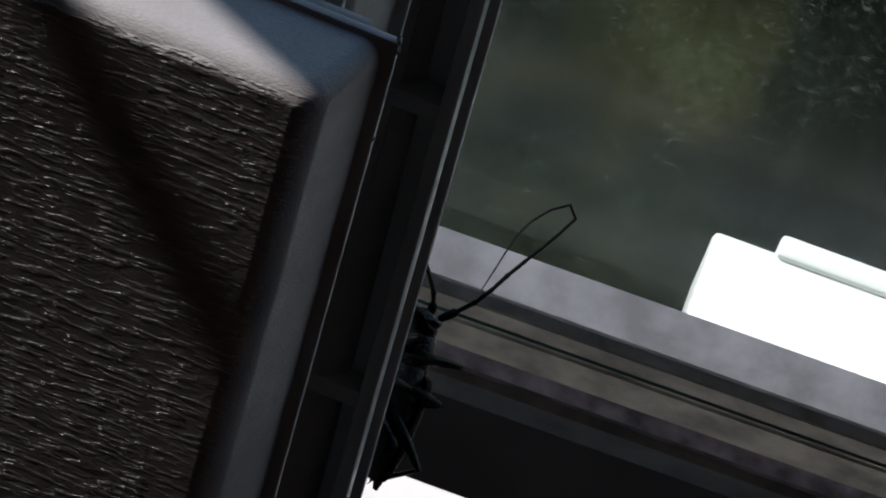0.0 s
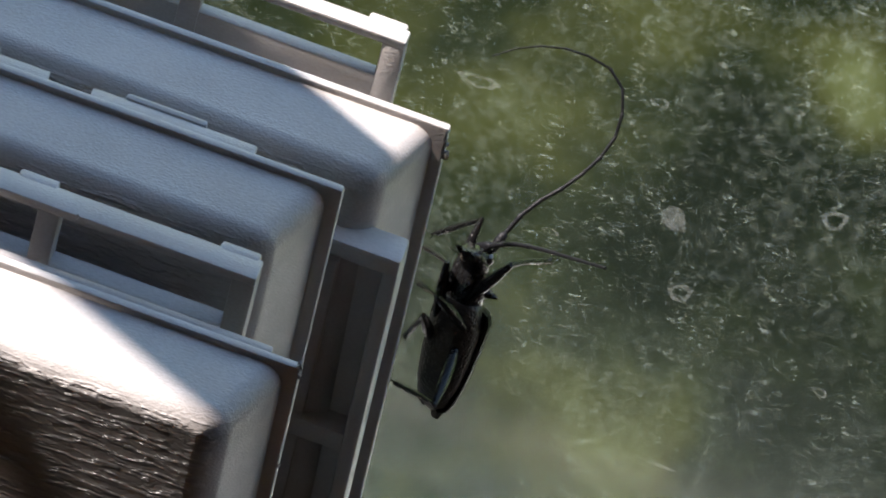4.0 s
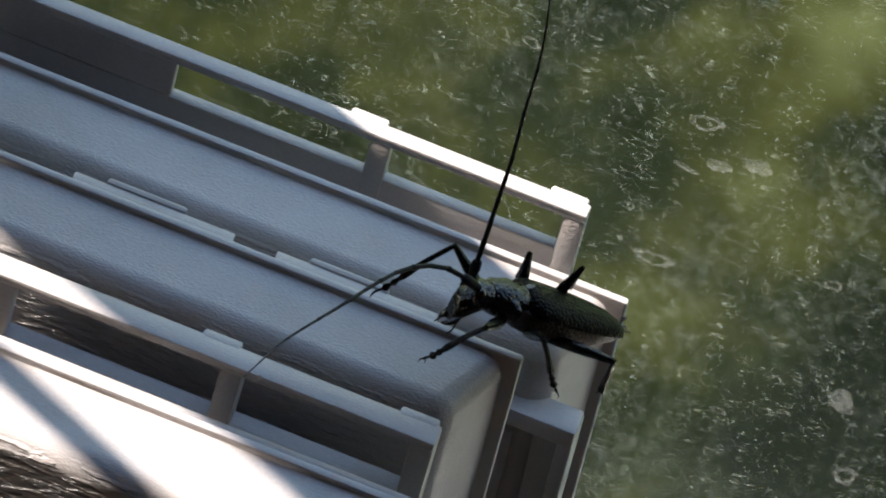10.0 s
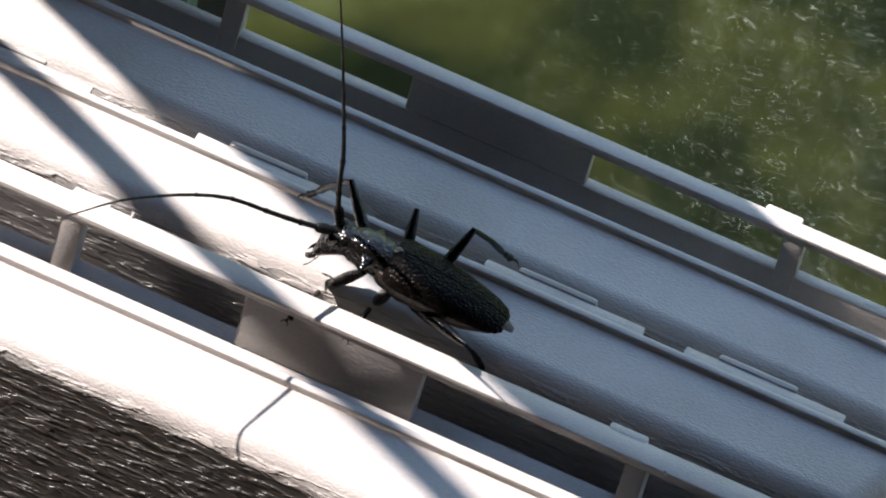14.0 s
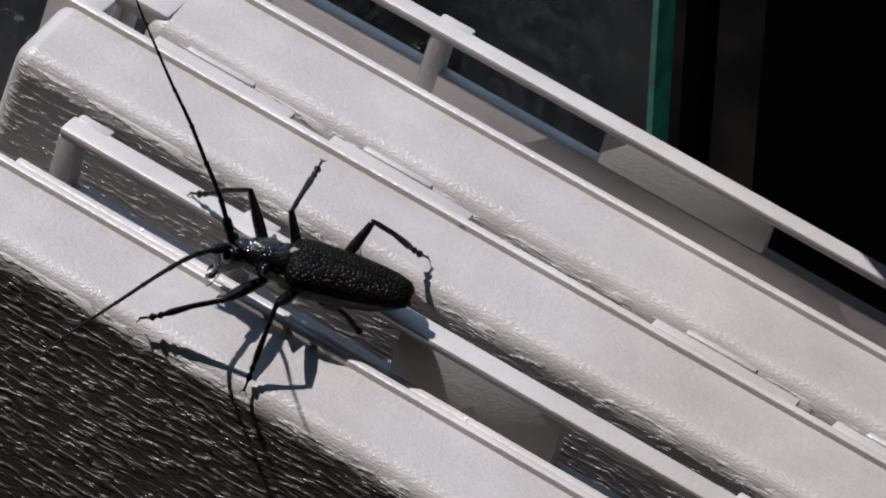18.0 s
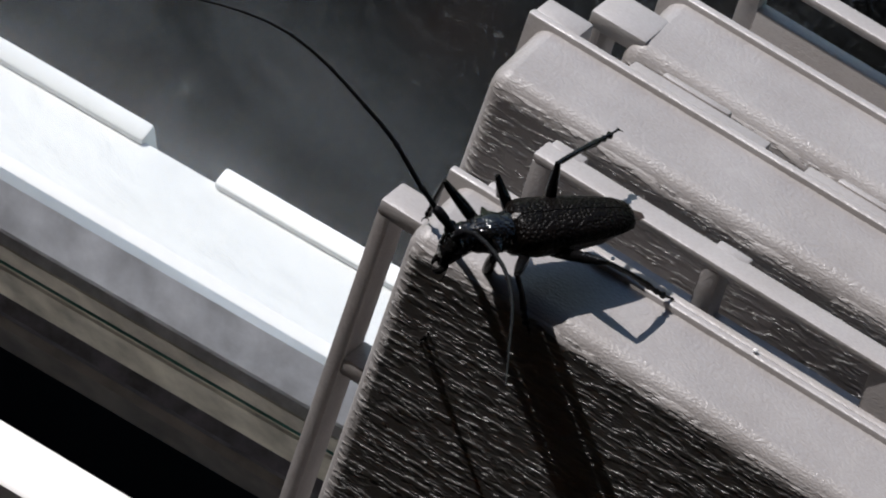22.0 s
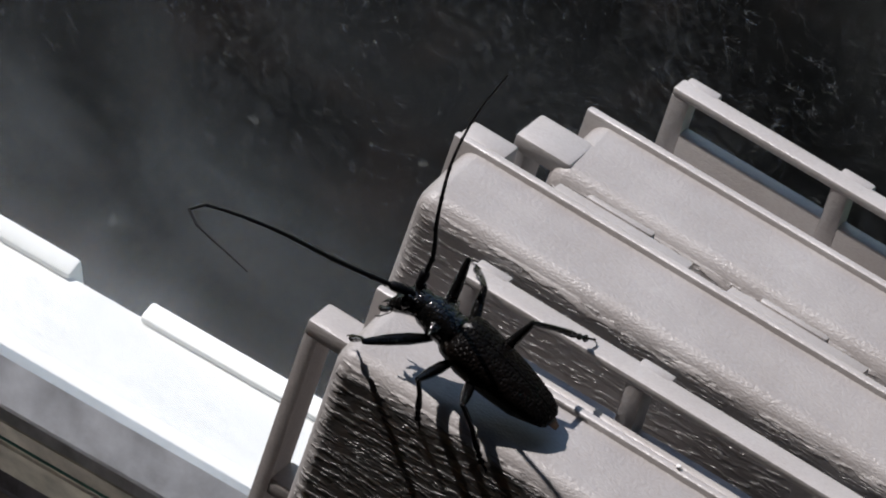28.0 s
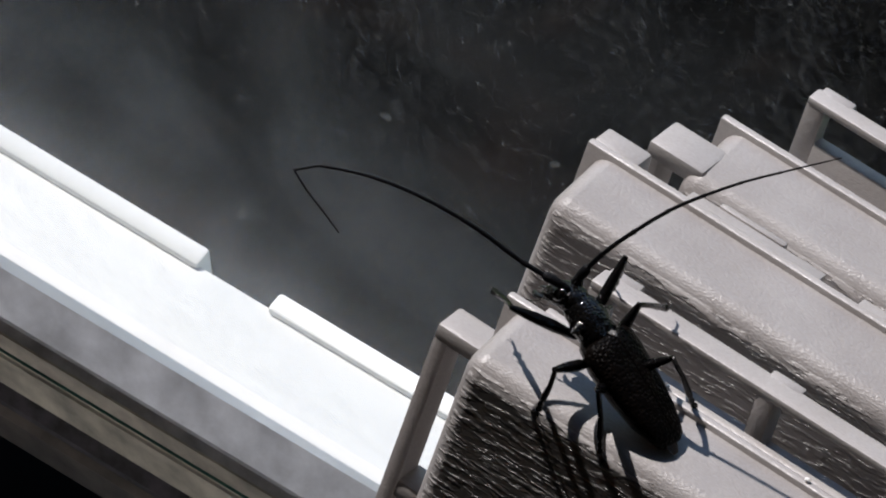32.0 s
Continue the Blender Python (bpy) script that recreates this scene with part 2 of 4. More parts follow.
pane_l = setting("window_1", (-0.62, -0.0501, 0.0275, 0.0305, -0.131, 0.9), PANE_L, "hazy dust-covered sliding window pane", "window")
pane_r = setting("window_2", (0.0199, 0.62, 0.0305, 0.0335, -0.131, 0.9), PANE_R, "dusty scratched window pane with garden behind", "window")
for p in (pane_l, pane_r):
    p.visible_shadow = False
glass_edge = boxed("pane_edge", (-0.0500, -0.0495, 0.0275, 0.0302, -0.1225, 0.9), GREEN_EDGE, pane_l, "cut green edge of the glass")
glass_edge.visible_shadow = False
# added caster: throws the thin shadow band that the shadowless glass edge doesn't
setting("meeting_strip", (-0.0488, -0.0472, 0.0307, 0.0331, -0.1225, 0.95), BLACK, "added black strip that casts the pane edge's shadow band", "window frame")
boxed("pane_edge", (0.0189, 0.0197, 0.0304, 0.0336, -0.1225, 0.9), PALE_EDGE, pane_r, "pale worn edge of the glass")
setting("window_post", (-0.0471, 0.0175, 0.0408, 0.0422, -0.2, 0.95), BLACK, "black upright between the two window panes", "window frame")
setting("window_stile", (0.0171, 0.0206, 0.0390, 0.0397, -0.2, 0.95), STILE, "dark green stile behind the glass edge", "window frame")

# bottom rail of the window, strip by strip
def rail_strip(name, zb, zt, material, label, category):
    """One sloping strip of the rail: its face leans back from the room."""
    h, yf = zt - zb, 0.0235
    ring = [(yf, zb), (yf + 0.296 * h, zt - 0.62 * h), (yf + 0.296 * h + 0.0001, zb - 0.006), (yf + 0.0008, zb - 0.006), (yf + 0.0006, zb - 0.0004)]
    bm = bmesh.new()
    ends = [[bm.verts.new((x, y, z + 0.018 * (x - 0.1))) for y, z in ring] for x in (-0.62, 0.62)]
    bm.faces.new(ends[0])
    bm.faces.new(ends[1][::-1])
    for i in range(len(ring)):
        j = (i + 1) % len(ring)
        bm.faces.new((ends[0][i], ends[0][j], ends[1][j], ends[1][i]))
    ob = part(name, bm, material, None, "", 30)
    ob.matrix_world = win
    return tagged(ob, label, category, kind="structure")


rail_strip("sash_rail", -0.1235, -0.1142, SASH, "blue-grey painted bottom rail of the window", "window frame")
rail_strip("trim_2", -0.1266, -0.1236, SASH_LIGHT, "pale worn bead along the window rail", "trim")
rail_strip("trim_3", -0.1271, -0.1266, BRASS, "thin cream line along the window rail", "trim")
rail_strip("trim_4", -0.1305, -0.1271, GASKET, "green glazing strip along the window rail", "trim")
rail_strip("trim_5", -0.1316, -0.1305, BRASS, "crusted cream sealant line on the rail", "trim")
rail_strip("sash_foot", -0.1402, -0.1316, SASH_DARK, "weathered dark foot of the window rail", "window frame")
rail_strip("trim_6", -0.1434, -0.1412, BROWN, "thin brown rod under the window rail", "trim")
setting("track", (-0.62, 0.62, 0.0176, 0.0445, -0.235, -0.1655), BLACK, "black sliding track under the window", "window frame")
setting("sill_rim", (-0.62, 0.62, 0.0082, 0.0144, -0.195, -0.1460), WHITE, "white vinyl rim of the inner sill", "sill", 0.0008)
setting("sill", (-0.62, 0.62, -0.30, 0.0080, -0.215, -0.176), LEDGE, "black inner window sill under the blocks", "sill", 0.001)


def outer_sill(name, x0, x1, notch):
    ob = setting(name, (x0, x1, 0.0290, 0.0392, -0.141, -0.1285), WHITE, "sunlit white outer window track", "sill", 0.0006)
    for a, c in notch:
        boxed("rim", (a, c, 0.0385, 0.0408, -0.140, -0.1277), WHITE, ob, "", 0.0005)
    return ob


outer_sill("outer_track_1", 0.1185, 0.62, [(0.1243, 0.62)])
outer_sill("outer_track_2", -0.62, -0.09, [(-0.62, -0.162), (-0.1537, -0.09)])

# the unseen room behind the camera, added to bounce warm fill onto the blocks
setting("floor", (-2.2, 2.2, -2.6, 0.1, -1.05, -1.0), FLOOR, "unseen floor of the room, bouncing warm light", "floor", turned=False)
setting("ceiling", (-2.2, 2.2, -2.6, 0.12, 1.5, 1.55), ROOM, "unseen ceiling of the room, bouncing warm light", "ceiling", turned=False)
setting("wall_south", (-2.2, 2.2, -2.65, -2.6, -1.0, 1.5), ROOM, "unseen back wall of the room, bouncing warm light", "wall", turned=False)
setting("wall_west", (-2.25, -2.2, -2.65, 0.1, -1.05, 1.55), ROOM, "unseen side wall of the room, bouncing warm light", "wall", turned=False)
setting("wall_east", (2.2, 2.25, -2.65, 0.1, -1.05, 1.55), WARM, "unseen warm beige side wall, bouncing light", "wall", turned=False)
setting("wall_north", (-2.2, 2.2, 0.08, 0.12, -1.0, -0.42), ROOM, "wall under the window", "wall", turned=False)
setting("wall_north_left", (-2.2, -0.66, 0.08, 0.12, -0.42, 1.5), ROOM, "wall beside the window", "wall", turned=False)
setting("wall_north_right", (0.66, 2.2, 0.08, 0.12, -0.42, 1.5), ROOM, "wall beside the window", "wall", turned=False)
setting("wall_north_top", (-0.66, 0.66, 0.08, 0.12, 0.93, 1.5), ROOM, "wall over the window", "wall", turned=False)
# unseen eave, added to block light from above the window
setting("eave", (-2.6, 2.6, 0.05, 0.32, 1.10, 1.14), WARM, "unseen eave added over the window to block light", "eave", turned=False)
setting("ground", (-30, 30, 0.13, 30, -2.2, -2.1), EARTH, "garden ground outside the window", "ground", turned=False)


# soft sunlight and, where negative, shade painted on the far leaves: (x, y, radius, brightness)
LIGHT_PATCHES = ((0.045, 1.135, 0.030, 0.55), (0.105, 1.150, 0.035, 0.45), (0.090, 1.205, 0.030, 0.1), (0.110, 1.003, 0.044, 0.5), (0.135, 1.035, 0.030, 0.25),
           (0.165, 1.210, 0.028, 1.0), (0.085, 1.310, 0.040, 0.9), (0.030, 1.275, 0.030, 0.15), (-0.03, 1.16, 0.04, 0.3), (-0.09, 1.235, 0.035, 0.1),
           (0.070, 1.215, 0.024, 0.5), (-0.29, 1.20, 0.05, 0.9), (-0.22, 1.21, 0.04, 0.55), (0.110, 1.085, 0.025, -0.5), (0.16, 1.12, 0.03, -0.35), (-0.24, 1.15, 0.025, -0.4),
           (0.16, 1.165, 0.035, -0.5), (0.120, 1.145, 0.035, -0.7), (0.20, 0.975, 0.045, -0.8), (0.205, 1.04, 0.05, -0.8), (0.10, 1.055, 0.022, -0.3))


def garden():
    """Blurred garden seen through the panes, as emission: painted sunlit green beside painted deep shade."""
    k = Mat("glowing_garden")
    t = k.t
    vec = k.coords()
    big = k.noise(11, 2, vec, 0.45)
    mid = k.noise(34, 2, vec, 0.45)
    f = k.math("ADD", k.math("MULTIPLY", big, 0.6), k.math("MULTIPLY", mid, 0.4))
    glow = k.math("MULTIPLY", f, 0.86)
    # each patch brightens or darkens the painted glow around its centre
    for x, y, r, amount in LIGHT_PATCHES:
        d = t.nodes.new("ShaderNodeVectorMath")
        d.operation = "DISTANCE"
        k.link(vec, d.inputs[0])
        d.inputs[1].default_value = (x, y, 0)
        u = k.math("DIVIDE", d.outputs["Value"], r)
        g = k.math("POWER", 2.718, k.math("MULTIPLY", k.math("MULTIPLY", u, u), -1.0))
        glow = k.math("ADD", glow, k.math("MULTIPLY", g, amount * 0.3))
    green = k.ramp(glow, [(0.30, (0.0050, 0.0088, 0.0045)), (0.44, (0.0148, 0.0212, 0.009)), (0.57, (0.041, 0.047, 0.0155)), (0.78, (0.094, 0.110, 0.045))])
    # deep shade on the left, painted as near-black colours
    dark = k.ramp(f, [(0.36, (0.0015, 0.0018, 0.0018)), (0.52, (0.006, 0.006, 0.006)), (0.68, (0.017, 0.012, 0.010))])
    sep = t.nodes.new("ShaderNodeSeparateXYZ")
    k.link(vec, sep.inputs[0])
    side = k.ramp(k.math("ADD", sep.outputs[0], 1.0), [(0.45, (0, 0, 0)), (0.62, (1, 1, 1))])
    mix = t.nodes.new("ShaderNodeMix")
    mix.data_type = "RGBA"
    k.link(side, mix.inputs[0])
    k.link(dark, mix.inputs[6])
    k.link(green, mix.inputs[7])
    # the backdrop glows by itself in place of daylight on leaves
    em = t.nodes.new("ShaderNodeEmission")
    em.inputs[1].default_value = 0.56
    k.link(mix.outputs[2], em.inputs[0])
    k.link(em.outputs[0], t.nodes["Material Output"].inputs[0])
    return k.m


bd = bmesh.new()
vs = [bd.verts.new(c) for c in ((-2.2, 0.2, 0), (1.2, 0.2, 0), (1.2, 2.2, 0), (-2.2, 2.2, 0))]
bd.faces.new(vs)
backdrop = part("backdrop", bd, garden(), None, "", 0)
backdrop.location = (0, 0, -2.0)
tagged(backdrop, "glowing backdrop of a blurred garden, sunlight and deep shade painted in", "garden", kind="structure")

# ---- the stack of mounting blocks ----
TILT = Matrix.Rotation(radians(-20), 4, "X")
MM = 0.001


def shell(bm, w, h, df):
    """Face box with draft and a rounded front: back edge at y=0, top at z=0."""
    back = [(-w / 2, 0, 0), (w / 2, 0, 0), (w / 2, 0, -h), (-w / 2, 0, -h)]
    front = [(-w / 2 + 0.3, -df, -0.5), (w / 2 - 2.6, -df, -0.5), (w / 2 - 2.6, -df, -h + 1.2), (-w / 2 + 0.3, -df, -h + 1.2)]
    vb = [bm.verts.new(c) for c in back]
    vf = [bm.verts.new(c) for c in front]
    bm.faces.new(vf[::-1])
    bm.faces.new(vb)
    for a in range(4):
        bm.faces.new((vb[a], vb[(a + 1) % 4], vf[(a + 1) % 4], vf[a]))
    # soft rounding along the front and both ends, none where the face meets the lip
    es = [e for e in bm.edges if not (e.verts[0] in vb and e.verts[1] in vb)]
    bmesh.ops.bevel(bm, geom=es, offset=1.7, segments=6, affect="EDGES", profile=0.5)


def scaled(bm):
    bmesh.ops.scale(bm, vec=(MM, MM, MM), verts=bm.verts)
    return bm


def flange(parent, name, x0, x1, y0, y1, ztop, zbase, bars, solid, zw):
    """A nailing flange: top rail, foot wall, bars between the slots and one solid web."""
    rail = part(name, scaled(box(bmesh.new(), x0, x1, y0, y1, ztop - 0.8, ztop, 0.22)), VINYL, parent)
    part("foot_wall", scaled(box(bmesh.new(), x0, x1, y0 + 0.15, y1 - 0.2, zbase, zw, 0.2)), VINYL, rail)
    for a, b in ((x0, x0 + 1.7), (x1 - 1.7, x1), *[(c - 0.8, c + 0.8) for c in bars]):
        part("slot_bar", scaled(box(bmesh.new(), a, b, y0 + 0.05, y1 - 0.05, zbase, ztop - 0.75, 0.1)), VINYL, rail)
    part("web", scaled(box(bmesh.new(), solid[0], solid[1], y0 + 0.3, y1 - 0.3, zbase, ztop - 0.75, 0.2)), VINYL, rail)
    # raised pads at both ends and in the middle of the rail
    for a in (x0 + 0.3, bars[0] - 3, bars[1] - 1, x1 - 3.3):
        part("rail_pad", scaled(box(bmesh.new(), a, a + 3, y1 - 0.5, y1 + 0.6, ztop - 0.7, ztop + 0.03, 0.25)), VINYL, rail)
    return rail


def side_flange(parent, side, x_in, x_out, y0, y1, ztop, zbot, bars, wide=1.4):
    """An upright nailing flange on one side of the block."""
    s = 1 if side > 0 else -1
    lo, hi = sorted((x_out, x_out - s * wide))
    post_ = part("side_flange", scaled(box(bmesh.new(), lo, hi, y0, y1, zbot, ztop - 1.2, 0.3)), VINYL, parent)
    part("cap", scaled(box(bmesh.new(), *sorted((x_in, x_out)), y0 - 0.02, y1 + 0.02, ztop - 1.7, ztop, 0.35)), VINYL, post_)
    lo, hi = sorted((x_in, x_out - s * (wide - 0.1)))
    for z in (*bars, zbot + 0.9):
        part("slot_bar", scaled(box(bmesh.new(), lo, hi, y0 + 0.05, y1 - 0.05, z - 0.9, z + 0.9, 0.25)), VINYL, post_)
    return post_


def mounting_block(label, x0, x1, y, z, h, ridge=-6.5):
    """A vinyl siding block: grained face, trim lip, pocket and nailing flanges. The origin is the middle of the lip's top."""
    ob = empty("mounting_block")
    w, cx = x1 - x0, (x0 + x1) / 2
    bm = bmesh.new()
    shell(bm, w - 1.8, h - 3, 6.9)
    bmesh.ops.translate(bm, vec=(0, -0.6, -0.55), verts=bm.verts)
    face = part("face", scaled(bm), GRAIN, ob, "wood-grained face with rounded edges")
    even = face.modifiers.new("even_normals", "WEIGHTED_NORMAL")
    even.keep_sharp = True
    part("lip", scaled(box(bmesh.new(), -w / 2, w / 2, -0.65, 0.12, -h, 0, 0.24)), VINYL, ob)
    part("pocket", scaled(box(bmesh.new(), -w / 2 + 4.5, w / 2 - 4.5, 0.10, 3.5, -h + 4.5, -5.4, 0.3)), VINYL, ob)
    part("second_lip", scaled(box(bmesh.new(), -w / 2 + 3.2, w / 2 - 3.2, 3.45, 6.0, -h + 3, -6.2, 0.4)), VINYL, ob)
    part("inner_ridge", scaled(box(bmesh.new(), -w / 2 + 2.4, w / 2 - 2.4, 1.25, 2.0, -8, ridge, 0.2)), VINYL, ob)
    ob.matrix_world = TILT @ Matrix.Translation((cx * MM, y * MM, z * MM))
    tagged(ob, label, "siding block", "stacked siding blocks")
    return ob


def flare(block):
    """The moulded sides and the face widen a little from the top edge downwards."""
    at = TILT.inverted() @ block.matrix_basis.translation
    cx, cz = at.x, at.z
    seen = set()
    for ob in block.children_recursive:
        if ob.data.name in seen:
            continue
        seen.add(ob.data.name)
        for v in ob.data.vertices:
            down = max(0.0, -(v.co.z + cz) - 0.004)
            x = v.co.x + cx
            if ob.name.startswith("face") and v.co.y < -0.004:
                v.co.y -= down * 0.030
            v.co.x += down * (0.060 * x / 0.093 if x > 0 else 0.088 * x / 0.086)


def gaps(x, cx):
    return [v - cx for v in x]


blockA = mounting_block("grey vinyl siding block with grained face, leaning in front", -82.8, 90.0, -17.0, -1.8, 176, -1.2)
cA = 3.6
flange(blockA, "top_flange", 8.7 - cA, 84.9 - cA, 4.3, 6.5, 2.0, -9.0, gaps((69.6, 25.9), cA), gaps((39.4, 53.2), cA), -3.6)
flange(blockA, "top_flange", -78.4 - cA, -1.3 - cA, 3.4, 5.4, 2.0, -9.0, gaps((-17.5, -62.2), cA), gaps((-48.2, -34.1), cA), -3.6)
side_flange(blockA, -1, -83.2, -92.9, 3.6, 6.5, -10.5, -170, (-28.0, -62, -92, -122, -150))

blockB = mounting_block("grey vinyl siding block with snap ridges along its lip", -88.1, 88.1, 0.0, 0.0, 178)
right_flange = side_flange(blockB, 1, 84.9, 93.0, 5.0, 7.9, -9.6, -172, (-28.6, -60, -91, -122, -150), 1.2)
part("back_web", scaled(box(bmesh.new(), 84.5, 92.4, 7.2, 7.8, -171, -12.2, 0.15)), VINYL, right_flange)
part("inner_strip", scaled(box(bmesh.new(), 84.5, 88.5, 5.6, 7.8, -171, -12.2, 0.2)), VINYL, right_flange)
side_flange(blockB, -1, -82.0, -87.2, 7.8, 11.4, -4.2, -172, (-36, -66, -96, -126))
for c in (-74.0, -58.0, -29.4, -13.8, 14.8, 35.6, 58.5, 74.2):
    tab = part("snap_tab", scaled(box(bmesh.new(), c - 5.5, c + 7.0, 0.10, 1.6, -1.5, -0.62, 0.15)), VINYL, blockB)
    part("snap_rod", scaled(box(bmesh.new(), c - 3.1, c + 3.1, 1.5, 2.2, -1.2, -0.42, 0.3)), VINYL, tab)
part("corner_tab", scaled(box(bmesh.new(), -88.0, -83.8, 0.1, 2.2, -2.2, -0.15, 0.3)), VINYL, blockB)

blockC = mounting_block("grey vinyl siding block at the window with open slotted flange", -84.7, 93.3, 14.25, -3.5, 174)
cC = 4.3
flange(blockC, "top_flange", 8.8 - cC, 88.1 - cC, 4.5, 6.1, 2.0, -9.0, gaps((71.9, 26.8), cC), gaps((41.1, 55.7), cC), -2.0)
flange(blockC, "top_flange", -80.4 - cC, -1.4 - cC, 4.5, 6.1, 2.0, -9.0, gaps((-18.5, -64.6), cC), gaps((-49.5, -34.6), cC), -2.0)


def burr(parent, x, y, z, r, seed):
    """A torn flake of vinyl left on an edge by the saw."""
    rnd = random.Random(seed)
    bm = bmesh.new()
    bmesh.ops.create_icosphere(bm, subdivisions=2, radius=1)
    for v in bm.verts:
        v.co *= rnd.uniform(0.55, 1.35)
        v.co = (x + v.co.x * r * 0.7, y + v.co.y * r * 0.7, z + v.co.z * r * 1.3)
    return part("burr", scaled(bm), VINYL, parent, "pale torn burr", 0)


for i, (block, x, y, z, r) in enumerate(((blockA, 86.3, -0.4, 0.1, 0.32), (blockA, 86.4, -0.5, -0.7, 0.26), (blockA, 86.5, -0.5, -9.5, 0.2), (blockC, 89.1, -0.4, -2.6, 0.34), (blockC, 89.1, -0.5, -1.5, 0.2),
                                         (blockA, 26.0, 6.4, 2.1, 0.22), (blockC, 25.5, 6.8, 2.1, 0.2), (blockA, 68.0, 4.2, 2.0, 0.2), (blockA, -86.6, -1.5, -6.0, 0.35))):
    burr(block, x, y, z, r, 300 + i)
for block in (blockA, blockB, blockC):
    flare(block)


# ---- marks on the glass ----
def film_mat(name, lo, hi, scale):
    """A thin pale crust that lets most light through."""
    k = Mat(name)
    t = k.t
    clear = t.nodes.new("ShaderNodeBsdfTransparent")
    film = t.nodes.new("ShaderNodeBsdfTranslucent")
    film.inputs[0].default_value = (0.7, 0.7, 0.66, 1)
    mix = t.nodes.new("ShaderNodeMixShader")
    k.link(k.ramp(k.noise(scale, 5, None, 0.7), [(0.40, (lo,) * 3), (0.62, (hi,) * 3)]), mix.inputs[0])
    k.link(clear.outputs[0], mix.inputs[1])
    k.link(film.outputs[0], mix.inputs[2])
    k.link(mix.outputs[0], t.nodes["Material Output"].inputs[0])
    return k.m


CRUST = film_mat("dried_spot", 0.02, 0.12, 1500)


def spot(x, z, w, h, turn, hollow, seed, pane=None, y=0.0303):
    """An irregular dried spot: a wavy ring or flake lying on the pane."""
    rnd = random.Random(seed)
    ph = [rnd.uniform(0, 6.28) for _ in range(4)]
    bm = bmesh.new()
    n, rings = 28, ((1.0, 0.0), (0.72, 0.00006), (0.0 if not hollow else 0.6, 0.00003))
    loops = []
    for r, lift in rings:
        loop = []
        for i in range(n):
            a = 2 * math.pi * i / n
            k = r * (1 + 0.16 * math.sin(2 * a + ph[0]) + 0.1 * math.sin(3 * a + ph[1]) + 0.06 * math.sin(7 * a + ph[2]))
            loop.append(bm.verts.new((w / 2 * k * math.cos(a) * MM, -lift, h / 2 * k * math.sin(a) * MM)))
        loops.append(loop)
    for p, q in zip(loops, loops[1:]):
        for i in range(n):
            bm.faces.new((p[i], p[(i + 1) % n], q[(i + 1) % n], q[i]))
    ob = part("dried_spot", bm, CRUST, pane, "pale dried water spot", 60)
    ob.matrix_basis = Matrix.Translation((x * MM, y, z * MM)) @ Matrix.Rotation(radians(turn), 4, "Y")
    ob.visible_shadow = False
    return ob


for i, (x, z, w, h, turn, hollow) in enumerate((
        (112.0, -49.9, 2.4, 3.4, -18, False), (94.1, -38.5, 3.0, 2.2, 10, True), (94.5, -16.5, 2.8, 2.2, 0, True), (99.4, -20.1, 2.0, 2.6, 0, False),
        (96.5, -21.9, 1.8, 2.0, 0, False), (123.9, -42.2, 2.2, 2.8, 20, True), (114.5, -61.2, 2.2, 2.6, 0, True), (118.1, -91.1, 2.3, 0.6, 8, False),
        (97.3, -79.6, 2.6, 0.5, 22, False), (94.1, -23.7, 2.2, 0.8, 15, False), (80.0, -14.0, 1.8, 1.3, 20, True), (103.0, -58.0, 1.4, 1.0, 0, True),
        (128.0, -70.0, 1.6, 1.2, 30, True), (108.0, -33.0, 1.3, 1.6, 0, True), (118.0, -28.0, 1.5, 1.0, 10, True))):
    spot(x, z, w, h, turn, hollow, i, pane_r)
for i, (x, z, w, h, turn) in enumerate(((-145.6, -90.4, 0.9, 2.8, 22), (-128.0, -60.0, 1.0, 1.6, 30), (-110.0, -52.0, 0.9, 1.4, 20), (-96.0, -38.0, 0.8, 1.2, 40))):
    spot(x, z, w, h, turn, False, 50 + i, pane_l, 0.0273)


# ---- crumbs on the blocks ----
def crumb(x, y, z, r, seed):
    rnd = random.Random(seed)
    bm = bmesh.new()
    bmesh.ops.create_icosphere(bm, subdivisions=2, radius=r * MM)
    for v in bm.verts:
        v.co *= rnd.uniform(0.75, 1.25)
        v.co.z *= 0.7
    ob = part("crumb", bm, WHITE)
    ob.matrix_world = TILT @ Matrix.Translation((x * MM, y * MM, z * MM))
    tagged(ob, "tiny white crumb lying on the block", "crumb", "crumbs on the blocks")
    return ob


for i, (x, y, z, r) in enumerate(((-55.5, -17.2, -1.62, 0.2), (-68.5, -16.8, -1.65, 0.16), (-40.0, -16.9, -1.66, 0.13), (83.0, 11.0, -5.1, 0.16), (20.0, 11.8, -5.0, 0.14))):
    crumb(x, y, z, r, i)


# ---- the beetle ----
def shell_black(name, color, rough, pits, spec=0.6):
    k = Mat(name, rough, 0.0, color, spec)
    k.link(k.ramp(k.noise(900, 5), [(0.3, [c * 0.6 for c in color]), (0.7, [c * 1.5 for c in color])]), k.b.inputs["Base Color"])
    v = k.t.nodes.new("ShaderNodeTexVoronoi")
    v.inputs["Scale"].default_value = 3600
    k.link(k.coords(), v.inputs["Vector"])
    k.bump(k.math("ADD", k.ramp(v.outputs["Distance"], [(0.1, (0, 0, 0)), (0.6, (1, 1, 1))]), k.math("MULTIPLY", k.noise(1500, 1), 0.7)), pits, 0.0001)
    return k.m


